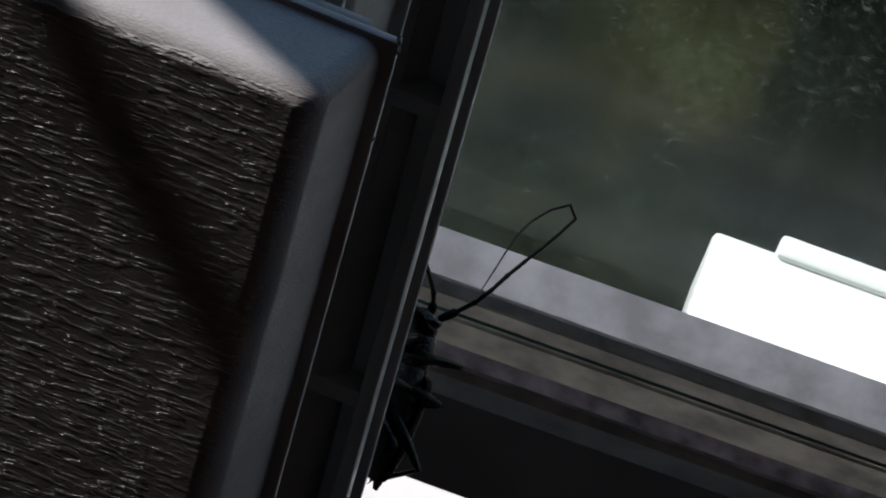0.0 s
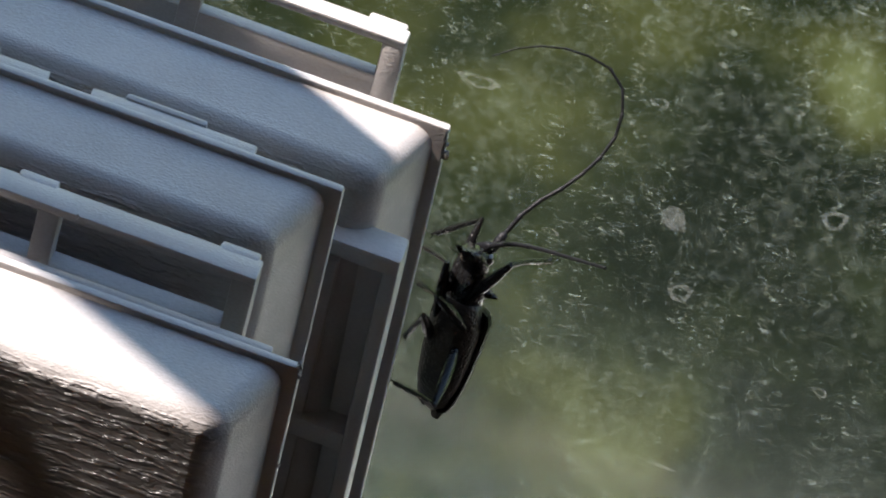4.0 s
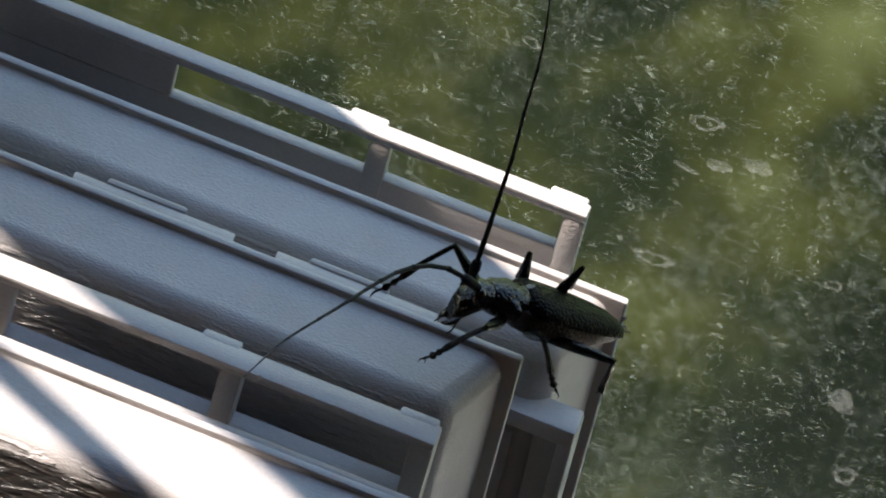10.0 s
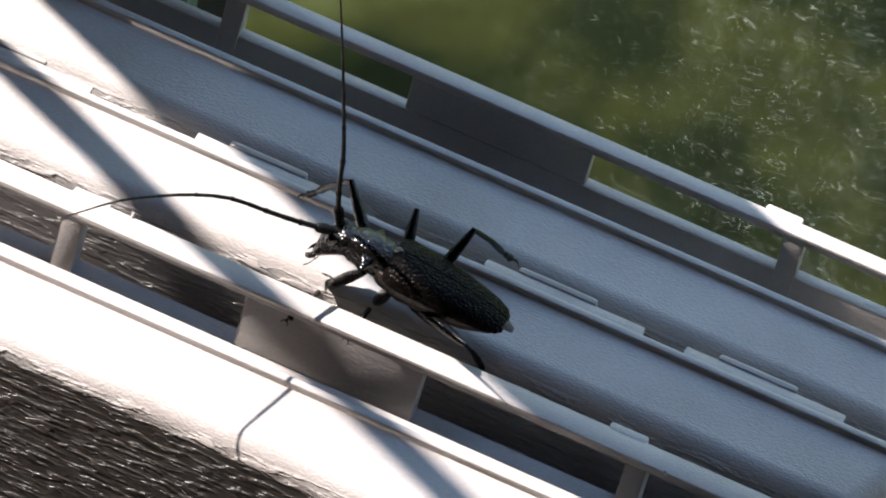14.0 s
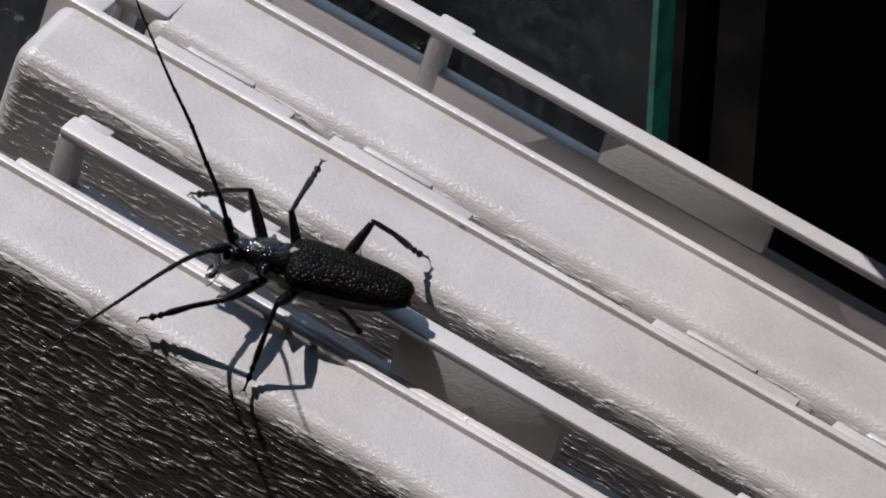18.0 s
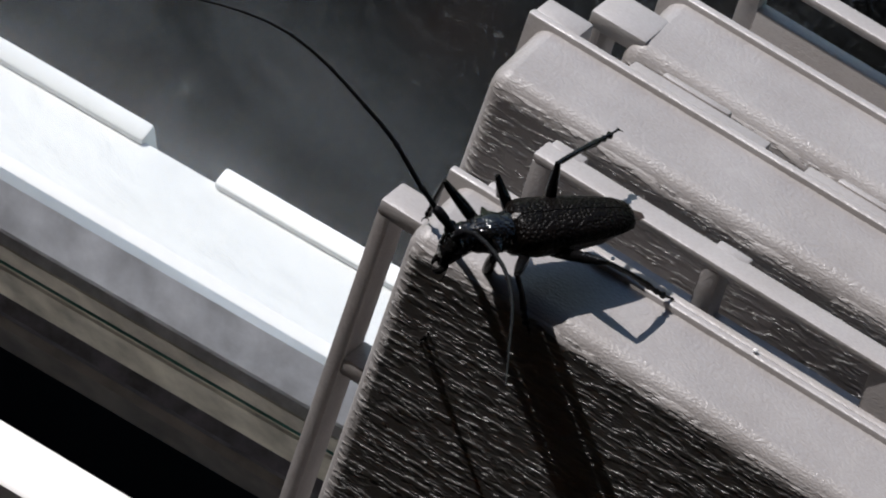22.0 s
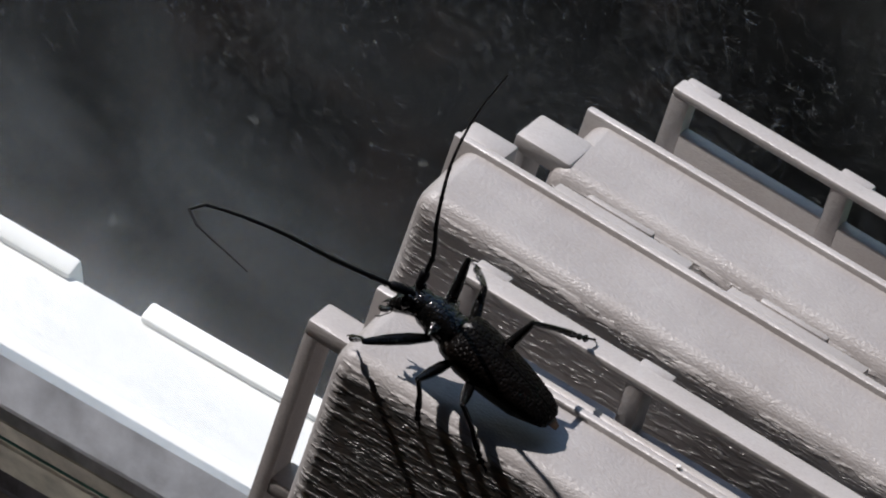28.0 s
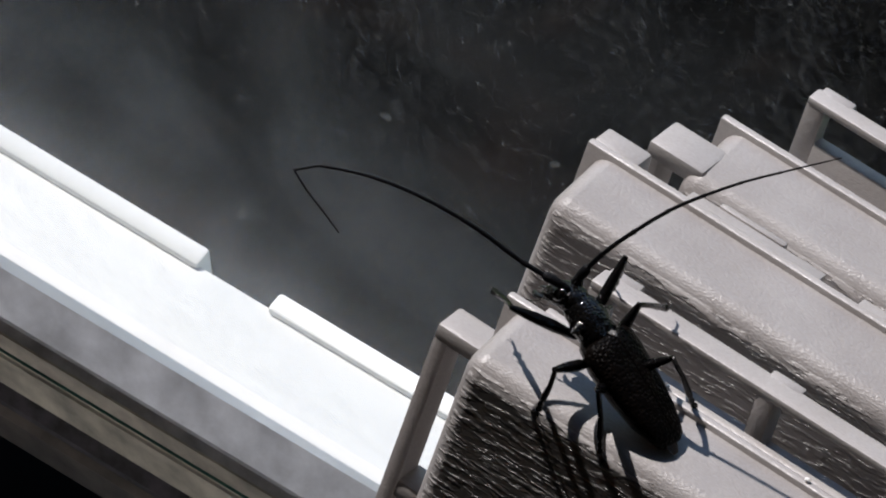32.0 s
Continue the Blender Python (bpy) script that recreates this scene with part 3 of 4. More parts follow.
CHITIN = shell_black("black_chitin", (0.004, 0.0038, 0.0038), 0.15, 0.5, 0.4)
WING = shell_black("black_wing_case", (0.0035, 0.0026, 0.0022), 0.34, 0.75, 0.05)
BELLY = shell_black("brown_underside", (0.016, 0.010, 0.006), 0.4, 0.5, 0.4)
LIMB = shell_black("black_limb", (0.004, 0.0038, 0.004), 0.2, 0.3, 0.22)
EYE = shell_black("black_eye", (0.004, 0.004, 0.004), 0.12, 0.1, 0.8)
PALE = shell_black("glint_scutellum", (0.16, 0.15, 0.14), 0.4, 0.6, 0.4)
HORN = shell_black("dark_antenna", (0.005, 0.005, 0.006), 0.45, 0.3, 0.1)
FILM = shell_black("brown_wing_tip", (0.03, 0.017, 0.010), 0.4, 0.3, 0.4)


def loft(bm, rings, n=20, a0=0.0, a1=2 * math.pi, close=True):
    """Rings of (x, half width, top height, bottom height, middle z, side shift), closed into a skin."""
    full = abs(a1 - a0 - 2 * math.pi) < 1e-6
    loops = []
    for x, w, top, bot, mz, sy in rings:
        loop = []
        for i in range(n if full else n + 1):
            a = a0 + (a1 - a0) * i / n
            c, s = math.cos(a), math.sin(a)
            h = top if s > 0 else bot
            loop.append(bm.verts.new((x * MM, (sy + w * math.copysign(abs(c) ** 0.85, c)) * MM, (mz + h * math.copysign(abs(s) ** 0.85, s)) * MM)))
        loops.append(loop)
    for p, q in zip(loops, loops[1:]):
        for i in range(len(p) if full else len(p) - 1):
            j = (i + 1) % len(p)
            bm.faces.new((p[i], p[j], q[j], q[i]))
    if full:
        bm.faces.new(loops[0][::-1])
        bm.faces.new(loops[-1])
    return bm


def tube(bm, path, n=8):
    """A limb along +x: (x, y, z, radius) stations in mm."""
    return loft(bm, [(x, r, r, r, z, y) for x, y, z, r in path], n)


beetle = empty("beetle")
tagged(beetle, "glossy black longhorn beetle with long antennae, walking over the blocks", "beetle")

bm = bmesh.new()
loft(bm, [(-7.5, 0.4, 0.2, 0.4, 0.2, 0), (-6.9, 1.15, 0.3, 0.9, 0.1, 0), (-5, 1.75, 0.4, 1.5, 0, 0), (-2.5, 2.05, 0.4, 1.8, 0, 0), (0, 2.1, 0.4, 2.0, 0, 0), (1.8, 1.7, 0.4, 1.7, 0, 0), (2.6, 1.2, 0.4, 1.2, 0.1, 0)])
part("abdomen", bm, BELLY, beetle, "dark brown ringed underside", 60)
for side in (1, -1):
    bm = bmesh.new()
    half = [(-7.65, 0.8, 0.4), (-7.3, 1.3, 0.7), (-6.4, 1.68, 0.98), (-5.0, 1.98, 1.2), (-3.4, 2.2, 1.35), (-1.6, 2.36, 1.45), (0.0, 2.46, 1.5), (0.9, 2.46, 1.48), (1.5, 2.2, 1.35), (1.75, 1.5, 0.95)]
    rings = []
    for x, w, h in half:
        loop = []
        for i in range(13):
            a = math.pi / 2 * i / 12
            y = 0.04 + w * math.sin(a) ** 0.9
            z = 0.15 + h * math.cos(a) ** 0.75 if i < 12 else 0.15
            loop.append((x, side * y, z))
        for i in range(1, 13):
            y, z = loop[12 - i][1], loop[12 - i][2]
            loop.append((x, y * 0.93, z - 0.22))
        rings.append([bm.verts.new((a * MM, b * MM, c * MM)) for a, b, c in loop])
    for p, q in zip(rings, rings[1:]):
        for i in range(len(p)):
            j = (i + 1) % len(p)
            bm.faces.new((p[i], p[j], q[j], q[i]))
    bm.faces.new(rings[0])
    bm.faces.new(rings[-1])
    part("wing_case", bm, WING, beetle, "pitted black wing case", 55)
# the scutellum's pale grey is painted in for a glint on the thorax
bm = bmesh.new()
loft(bm, [(1.2, 0.06, 0.06, 0.1, 1.6, 0), (1.55, 0.3, 0.1, 0.1, 1.5, 0), (1.8, 0.26, 0.08, 0.1, 1.3, 0)], 10)
part("scutellum", bm, PALE, beetle, "small scutellum, its pale grey painted as a glint")
bm = bmesh.new()
loft(bm, [(-8.3, 0.3, 0.06, 0.06, 0.4, 0.4), (-7.6, 0.6, 0.1, 0.1, 0.5, 0.3), (-6.8, 0.8, 0.1, 0.1, 0.6, 0.2)], 8)
part("wing_tip", bm, FILM, beetle, "brown folded wing tip")
bm = bmesh.new()
loft(bm, [(1.6, 1.3, 1.1, 1.4, 0.1, 0), (2.0, 1.5, 1.28, 1.5, 0.1, 0), (2.5, 1.38, 1.2, 1.5, 0.1, 0), (3.2, 1.62, 1.35, 1.5, 0.1, 0), (3.9, 1.34, 1.2, 1.4, 0.1, 0), (4.4, 1.34, 1.15, 1.3, 0.05, 0), (4.8, 1.15, 1.0, 1.1, 0.0, 0)], 24)
for s in (1, -1):
    bmesh.ops.create_cone(bm, cap_ends=True, segments=8, radius1=0.55 * MM, radius2=0.08 * MM, depth=1.1 * MM,
                          matrix=Matrix.Translation((3.2 * MM, s * 1.85 * MM, 0.35 * MM)) @ Matrix.Rotation(radians(-90 * s), 4, "X"))
part("pronotum", bm, CHITIN, beetle, "rough black thorax with side spines", 60)
bm = bmesh.new()
loft(bm, [(4.7, 1.05, 0.95, 1.1, 0.0, 0), (5.3, 1.18, 1.0, 1.4, -0.05, 0), (6.0, 1.16, 0.85, 1.8, -0.3, 0), (6.5, 0.98, 0.55, 2.0, -0.6, 0), (6.9, 0.65, 0.3, 1.6, -1.0, 0)], 18)
part("head", bm, CHITIN, beetle, "black down-turned head", 60)
for s in (1, -1):
    bm = bmesh.new()
    bmesh.ops.create_uvsphere(bm, u_segments=12, v_segments=8, radius=0.62 * MM, matrix=Matrix.Translation((6.0 * MM, s * 0.98 * MM, 0.0 * MM)) @ Matrix.Diagonal((0.8, 0.6, 1.2, 1)))
    part("eye", bm, EYE, beetle, "glossy black eye")
    bm = bmesh.new()
    tube(bm, [(6.5, s * 0.6, -2.1, 0.32), (6.9, s * 0.65, -2.5, 0.26), (7.2, s * 0.45, -2.8, 0.16), (7.3, s * 0.15, -2.95, 0.05)], 8)
    part("mandible", bm, CHITIN, beetle)
    bm = bmesh.new()
    tube(bm, [(6.3, s * 0.5, -2.3, 0.1), (6.7, s * 0.9, -3.0, 0.08), (7.0, s * 0.9, -3.4, 0.05)], 6)
    part("palp", bm, LIMB, beetle)

LEGS = {"F": (5.5, 7.4), "M": (4.6, 7.0), "H": (5.4, 7.6)}
HIPS = {"F": (3.1, 1.0, -1.3), "M": (0.7, 1.2, -1.5), "H": (-1.4, 1.2, -1.5)}
SEGMENTS, SEGMENT = 15, 1.85
FEMORA, TIBIAE, ANTENNAE = {}, {}, {"L": [], "R": []}
for k in ("LF", "LM", "LH", "RF", "RM", "RH"):
    a, b = LEGS[k[1]]
    bm = tube(bmesh.new(), [(-0.5, 0, 0, 0.24), (0, 0, 0, 0.32), (a * 0.3, 0, 0.05, 0.44), (a * 0.62, 0, 0.05, 0.41), (a * 0.9, 0, 0, 0.28), (a + 0.12, 0, 0, 0.2)], 12)
    FEMORA[k] = part("femur", bm, LIMB, beetle, "", 60)
    e = b - 2.5
    bm = tube(bmesh.new(), [(-0.1, 0, 0, 0.16), (0.6, 0, 0.05, 0.2), (e * 0.5, 0, 0.12, 0.2), (e * 0.9, 0, 0.02, 0.27), (e, 0, 0, 0.19)], 10)
    TIBIAE[k] = part("tibia", bm, LIMB, beetle, "", 60)
    for s in (1, -1):
        spur = tube(bmesh.new(), [(e - 0.1, s * 0.12, 0, 0.06), (e + 0.25, s * 0.3, -0.04, 0.015)], 5)
        part("spur", spur, LIMB, TIBIAE[k], "", 60)
    bm = bmesh.new()
    tube(bm, [(e - 0.05, 0, 0, 0.12), (e + 0.5, 0, -0.03, 0.26), (e + 0.8, 0, -0.03, 0.11)], 8)
    tube(bm, [(e + 0.75, 0, -0.03, 0.12), (e + 1.2, 0, -0.03, 0.3), (e + 1.5, 0, -0.03, 0.11)], 8)
    tube(bm, [(e + 1.4, 0, 0, 0.09), (e + 2.1, 0, 0.1, 0.1), (e + 2.25, 0, 0.08, 0.1)], 6)
    for s in (1, -1):
        tube(bm, [(e + 2.15, s * 0.05, 0.08, 0.06), (e + 2.4, s * 0.24, 0.02, 0.045), (e + 2.55, s * 0.26, -0.12, 0.02)], 5)
    part("tarsus", bm, LIMB, TIBIAE[k], "lobed foot with claws", 60)
for k in ("L", "R"):
    for j in range(SEGMENTS):
        r0, r1 = 0.215 * (1 - 0.052 * j), 0.215 * (1 - 0.052 * (j + 1))
        d = SEGMENT
        stations = [(-0.06, 0, 0, r0 * 0.86), (d * 0.3, 0, 0, r0 * 0.94), (d * 0.8, 0, 0, r1), (d * 0.95, 0, 0, r1 * (1.28 if j % 2 else 1.04)), (d + 0.06, 0, 0, r1 * 0.9)]
        if j == 0:
            stations = [(-0.35, 0, 0, 0.17), (0.05, 0, 0, 0.28), (d * 0.55, 0, 0.03, 0.38), (d * 0.9, 0, 0, 0.36), (d, 0, 0, 0.26), (d + 0.1, 0, 0, 0.15)]
        ANTENNAE[k].append(part("antenna_segment", tube(bmesh.new(), stations, 9), HORN, beetle, "", 60))

MOMENTS = []


def moment(t, body, **limbs):
    """The beetle at t seconds: its pose, each leg's knee and foot, and seven points along each antenna, in mm of its own space."""
    MOMENTS.append((t, body, {k: [Vector(v[i:i + 3]) for i in range(0, len(v), 3)] for k, v in limbs.items()}))


def hip(k):
    x, y, z = HIPS[k[1]]
    return Vector((x, y if k[0] == "L" else -y, z))


def aim(start, end, side=Vector((0, 0, 1))):
    """A pose in the beetle's space, at start, whose x axis points to end."""
    x = (end - start).normalized()
    z = (side - x * side.dot(x))
    z = z.normalized() if z.length > 1e-3 else x.orthogonal().normalized()
    m = Matrix((x, z.cross(x), z)).transposed().to_4x4()
    m.translation = start * MM
    return m


def along(points, count, step):
    """Joints of a chain of equal links laid along a smooth curve through the points."""
    fine = []
    for i in range(len(points) - 1):
        a, b, c, d = points[max(i - 1, 0)], points[i], points[i + 1], points[min(i + 2, len(points) - 1)]
        for n in range(12):
            u = n / 12
            fine.append(0.5 * (2 * b + (c - a) * u + (2 * a - 5 * b + 4 * c - d) * u * u + (3 * b - a - 3 * c + d) * u ** 3))
    fine += [points[-1], points[-1] + (points[-1] - fine[-1]).normalized() * 40]
    joints, i = [fine[0]], 1
    while len(joints) <= count:
        here = joints[-1]
        while i < len(fine) - 1 and (fine[i] - here).length < step:
            i += 1
        p, q = fine[i - 1], fine[i]
        lo, hi = 0.0, 1.0
        for _ in range(18):
            mid = (lo + hi) / 2
            lo, hi = (mid, hi) if (p.lerp(q, mid) - here).length < step else (lo, mid)
        joints.append(here + (p.lerp(q, hi) - here).normalized() * step)
    return joints


def limbs_at(t):
    """The limbs' points at t, blended between the moments around it."""
    for (t0, _, a), (t1, _, b) in zip(MOMENTS, MOMENTS[1:]):
        if t <= t1:
            u = (t - t0) / (t1 - t0)
            u = u * u * (3 - 2 * u)
            return {k: [p.lerp(q, u) for p, q in zip(a[k], b[k])] for k in a}


# the beetle climbs up at the stack's end, walks along the top and turns about at the far corner
moment(0, pose(0.09766, -0.00480, -0.07770, 131.2, -30.3, 92.6),
       LF=(3.8, 6.4, -0.7, 2.3, -0.7, 0.6),
       LM=(0.3, 5.7, -0.6, -1.5, -1.1, 0.2),
       LH=(-5.4, 3.9, 1.0, -8.3, -3.1, 2.4),
       RF=(4.8, 3.7, -3.5, 3.2, -2.3, 0.5),
       RM=(0.7, 3.4, -2.0, -0.7, -2.8, 1.1),
       RH=(-4.0, 3.5, -1.8, -5.9, -3.0, 1.9),
       AL=(8.8, 3.2, 1.5, 12.0, 5.3, 2.0, 15.1, 7.4, 2.6, 18.3, 9.4, 3.0, 18.7, 9.6, 0.9, 16.2, 9.4, -2.0, 13.1, 10.2, -3.9),
       AR=(7.6, 0.8, -0.7, 8.8, 1.8, -2.2, 9.9, 2.7, -3.9, 11.1, 3.7, -5.6, 12.2, 4.6, -7.2, 13.5, 5.6, -8.8, 14.7, 6.6, -10.4))
moment(1, pose(0.09615, -0.00023, -0.06369, 126.8, -50.3, 101.4),
       LF=(6.7, 5.0, 0.0, 6.1, -2.1, 2.2),
       LM=(3.3, 4.9, -2.5, -2.5, 1.5, -0.3),
       LH=(-0.7, 6.1, -3.6, -3.9, -0.4, -1.3),
       RF=(6.4, 3.2, -2.8, 3.1, -2.5, 0.7),
       RM=(1.9, 3.1, -2.5, -1.7, -1.9, 0.9),
       RH=(-2.1, 3.8, -3.1, -6.8, -1.3, 0.2),
       AL=(9.2, 2.0, 0.7, 12.3, 4.0, 1.6, 15.5, 6.0, 2.5, 18.8, 7.7, 3.3, 20.3, 7.6, 0.7, 19.3, 8.1, -3.0, 18.0, 9.0, -6.4),
       AR=(8.1, 0.3, -0.6, 10.1, 1.1, -1.6, 12.0, 2.0, -2.6, 13.9, 2.9, -3.5, 15.9, 3.9, -4.4, 17.8, 4.7, -5.4, 19.7, 5.6, -6.4))
moment(2, pose(0.09543, 0.00397, -0.04945, 134.3, -61.7, 91.6),
       LF=(5.8, 3.3, 2.9, 1.3, -2.4, 4.0),
       LM=(2.1, 5.1, 0.4, -2.5, 0.1, 2.0),
       LH=(-3.9, 5.9, -2.2, -10.8, 2.4, -1.3),
       RF=(6.9, 2.9, -2.0, 2.4, -1.9, 1.3),
       RM=(2.5, 3.0, -1.9, -2.0, -1.2, 1.4),
       RH=(-1.5, 3.9, -3.1, -6.8, -0.5, 0.3),
       AL=(9.2, 2.1, -0.5, 11.8, 4.5, -0.7, 14.9, 6.5, -1.1, 18.0, 8.4, -1.5, 21.0, 10.5, -1.9, 24.0, 12.6, -2.2, 26.9, 14.7, -2.6),
       AR=(8.2, -0.2, -0.6, 10.2, 0.2, -1.6, 12.2, 0.6, -2.5, 14.3, 1.2, -3.3, 16.3, 1.7, -4.0, 18.4, 2.2, -4.9, 20.4, 2.7, -5.8))
moment(3, pose(0.09611, 0.00796, -0.03835, 139.8, -40.2, 87.7),
       LF=(7.4, 4.3, -0.4, 6.1, -3.0, -0.1),
       LM=(-2.6, 4.0, 0.1, -5.8, -2.0, 1.8),
       LH=(-4.4, 5.0, 0.9, -6.3, -1.6, 4.2),
       RF=(5.0, 3.0, -4.5, 4.8, -2.8, 0.0),
       RM=(2.6, 1.8, -4.4, 0.4, -2.8, 0.4),
       RH=(-2.3, 3.4, -4.2, -5.1, -1.8, 0.7),
       AL=(8.1, 3.1, -0.7, 10.2, 5.7, -1.9, 12.5, 7.9, -3.3, 14.8, 10.1, -4.8, 17.1, 12.3, -6.3, 19.4, 14.3, -7.9, 21.7, 16.0, -9.8),
       AR=(7.5, 0.1, -1.1, 9.0, 0.8, -2.5, 10.4, 1.6, -3.9, 11.8, 2.5, -5.3, 13.3, 3.3, -6.7, 14.7, 4.1, -8.0, 16.1, 5.0, -9.4))
moment(4, pose(0.09809, 0.00974, -0.03215, 155.0, -52.9, 92.2),
       LF=(7.6, 3.9, -2.4, 6.3, 4.1, 4.9),
       LM=(3.6, 0.1, -4.9, 1.4, -4.3, 0.0),
       LH=(-3.9, 3.0, -5.8, -6.1, -3.1, -1.9),
       RF=(8.0, -1.2, 1.1, 3.4, -6.3, 3.8),
       RM=(5.2, -1.2, -2.4, 3.6, -6.7, 1.7),
       RH=(2.0, -0.2, -5.6, -3.0, -3.5, -0.9),
       AL=(9.8, 1.4, 2.7, 12.9, 3.4, 5.2, 16.5, 4.3, 7.5, 20.2, 2.6, 8.6, 21.1, -1.4, 7.1, 19.9, -4.9, 4.8, 17.2, -7.4, 2.3),
       AR=(7.0, 0.7, -0.2, 7.9, 1.8, -0.8, 8.7, 3.0, -1.5, 9.5, 4.3, -2.2, 10.1, 5.6, -3.0, 10.7, 6.8, -3.7, 11.3, 8.1, -4.5))
moment(6.5, pose(0.09626, 0.00504, -0.01100, 11.0, -69.6, -177.4),
       LF=(7.2, 3.5, 1.4, 1.9, -0.3, -2.1),
       LM=(4.0, 3.3, 0.9, -1.7, 1.3, -2.7),
       LH=(-0.2, 6.4, -1.7, -6.3, 4.0, -5.7),
       RF=(3.9, -4.0, 3.2, 6.0, -4.4, -3.8),
       RM=(0.2, -2.3, 3.0, -4.6, -6.6, 0.5),
       RH=(-1.1, -0.3, 3.8, -7.7, -2.6, 0.6),
       AL=(8.1, 1.1, 3.5, 8.6, 4.0, 5.6, 9.1, 7.8, 5.8, 9.8, 11.4, 5.3, 10.9, 14.8, 4.0, 12.4, 17.9, 2.3, 14.1, 20.6, 0.4),
       AR=(9.0, -0.7, 2.8, 12.7, -1.5, 3.5, 16.4, -2.3, 4.1, 20.1, -3.0, 4.4, 23.8, -3.7, 4.5, 27.5, -4.3, 4.5, 31.2, -4.8, 4.5))
moment(7, pose(0.09506, 0.00191, -0.00149, 9.6, -59.9, -173.2),
       LF=(6.8, 4.5, 0.8, 8.0, 2.8, -6.3),
       LM=(1.7, 3.9, 2.1, -2.8, 2.2, -3.1),
       LH=(-0.8, 6.3, -0.1, -5.2, 3.1, -5.4),
       RF=(6.2, -5.5, -1.1, 7.5, -3.3, -8.0),
       RM=(1.4, -4.2, 1.9, -4.0, -7.3, -1.3),
       RH=(0.1, 1.6, 2.8, -6.3, -0.2, -1.0),
       AL=(8.5, 0.8, 2.3, 10.4, 1.5, 4.5, 12.0, 2.5, 6.7, 13.1, 4.3, 8.8, 14.1, 6.8, 9.9, 15.3, 9.4, 10.4, 16.7, 12.0, 10.5),
       AR=(9.8, -1.4, 1.5, 13.4, -2.3, 2.4, 17.1, -2.9, 2.6, 20.9, -3.3, 2.5, 24.6, -3.7, 2.3, 28.3, -3.9, 1.9, 32.0, -4.1, 1.6))
moment(8, pose(0.09267, 0.00273, 0.00337, 40.7, -37.5, -129.5),
       LF=(7.3, 4.4, -2.1, 8.0, -2.9, -3.3),
       LM=(2.1, 4.6, -4.3, -0.2, -1.7, -6.5),
       LH=(2.3, 3.9, -4.3, -0.1, -1.4, -9.2),
       RF=(5.1, -4.7, 2.2, 8.9, -9.1, -2.4),
       RM=(0.7, -2.3, 3.0, -2.6, -6.0, 8.0),
       RH=(-2.2, -1.4, 3.8, -7.6, -5.9, 1.0),
       AL=(6.5, 3.8, 2.5, 6.7, 7.2, 4.3, 6.9, 10.8, 5.2, 7.3, 14.6, 4.7, 8.1, 17.9, 3.2, 9.4, 20.7, 1.1, 11.2, 22.9, -1.4),
       AR=(7.7, -3.3, 3.1, 9.4, -6.2, 5.3, 11.4, -9.5, 6.5, 13.7, -12.8, 6.5, 16.1, -16.0, 5.8, 18.4, -18.8, 4.0, 20.3, -20.9, 1.2))
moment(9, pose(0.09181, 0.00172, 0.00473, 37.7, -33.3, -131.8),
       LF=(7.1, 4.7, -0.7, 6.5, -2.0, -3.8),
       LM=(2.6, 5.1, -2.9, 0.5, 1.2, -8.4),
       LH=(0.8, 5.6, -3.7, -1.2, -1.1, -6.8),
       RF=(4.8, -4.4, 2.7, 7.6, -7.5, -3.4),
       RM=(1.2, -3.2, 2.6, -2.7, -8.7, 0.6),
       RH=(-2.2, -2.0, 3.8, -7.5, -6.2, 0.3),
       AL=(7.4, 3.4, 2.8, 8.4, 6.7, 4.3, 9.4, 10.4, 4.6, 11.0, 13.8, 4.0, 13.0, 16.8, 2.8, 15.3, 19.5, 1.5, 17.7, 22.0, 0.1),
       AR=(8.4, -1.4, 3.3, 10.4, -2.1, 6.5, 13.0, -3.3, 9.0, 15.7, -4.5, 11.3, 18.6, -6.0, 13.2, 21.7, -7.5, 14.7, 25.0, -8.9, 15.4))
moment(10, pose(0.08778, 0.00146, 0.00448, 33.6, -32.4, -152.8),
       LF=(7.2, 4.6, -0.7, 6.8, -0.2, -6.3),
       LM=(2.6, 5.1, -0.1, -2.6, 3.5, -4.6),
       LH=(-3.6, 5.8, 0.0, -8.0, 1.4, -4.5),
       RF=(7.3, -2.6, 1.9, 9.6, -5.4, -4.7),
       RM=(0.7, -2.8, 2.8, -3.2, -7.1, -1.1),
       RH=(-2.2, -0.4, 3.8, -6.4, -5.5, 0.1),
       AL=(9.9, 0.9, 1.4, 13.6, 1.8, 1.0, 16.9, 3.4, -0.2, 19.9, 5.2, -1.5, 23.0, 6.9, -2.9, 26.0, 8.7, -4.2, 28.8, 10.8, -5.7),
       AR=(7.4, 0.1, 3.7, 8.6, 0.6, 7.3, 9.8, 1.1, 10.9, 11.2, 1.5, 14.4, 12.4, 1.9, 17.9, 13.9, 2.2, 21.3, 15.7, 2.4, 24.6))
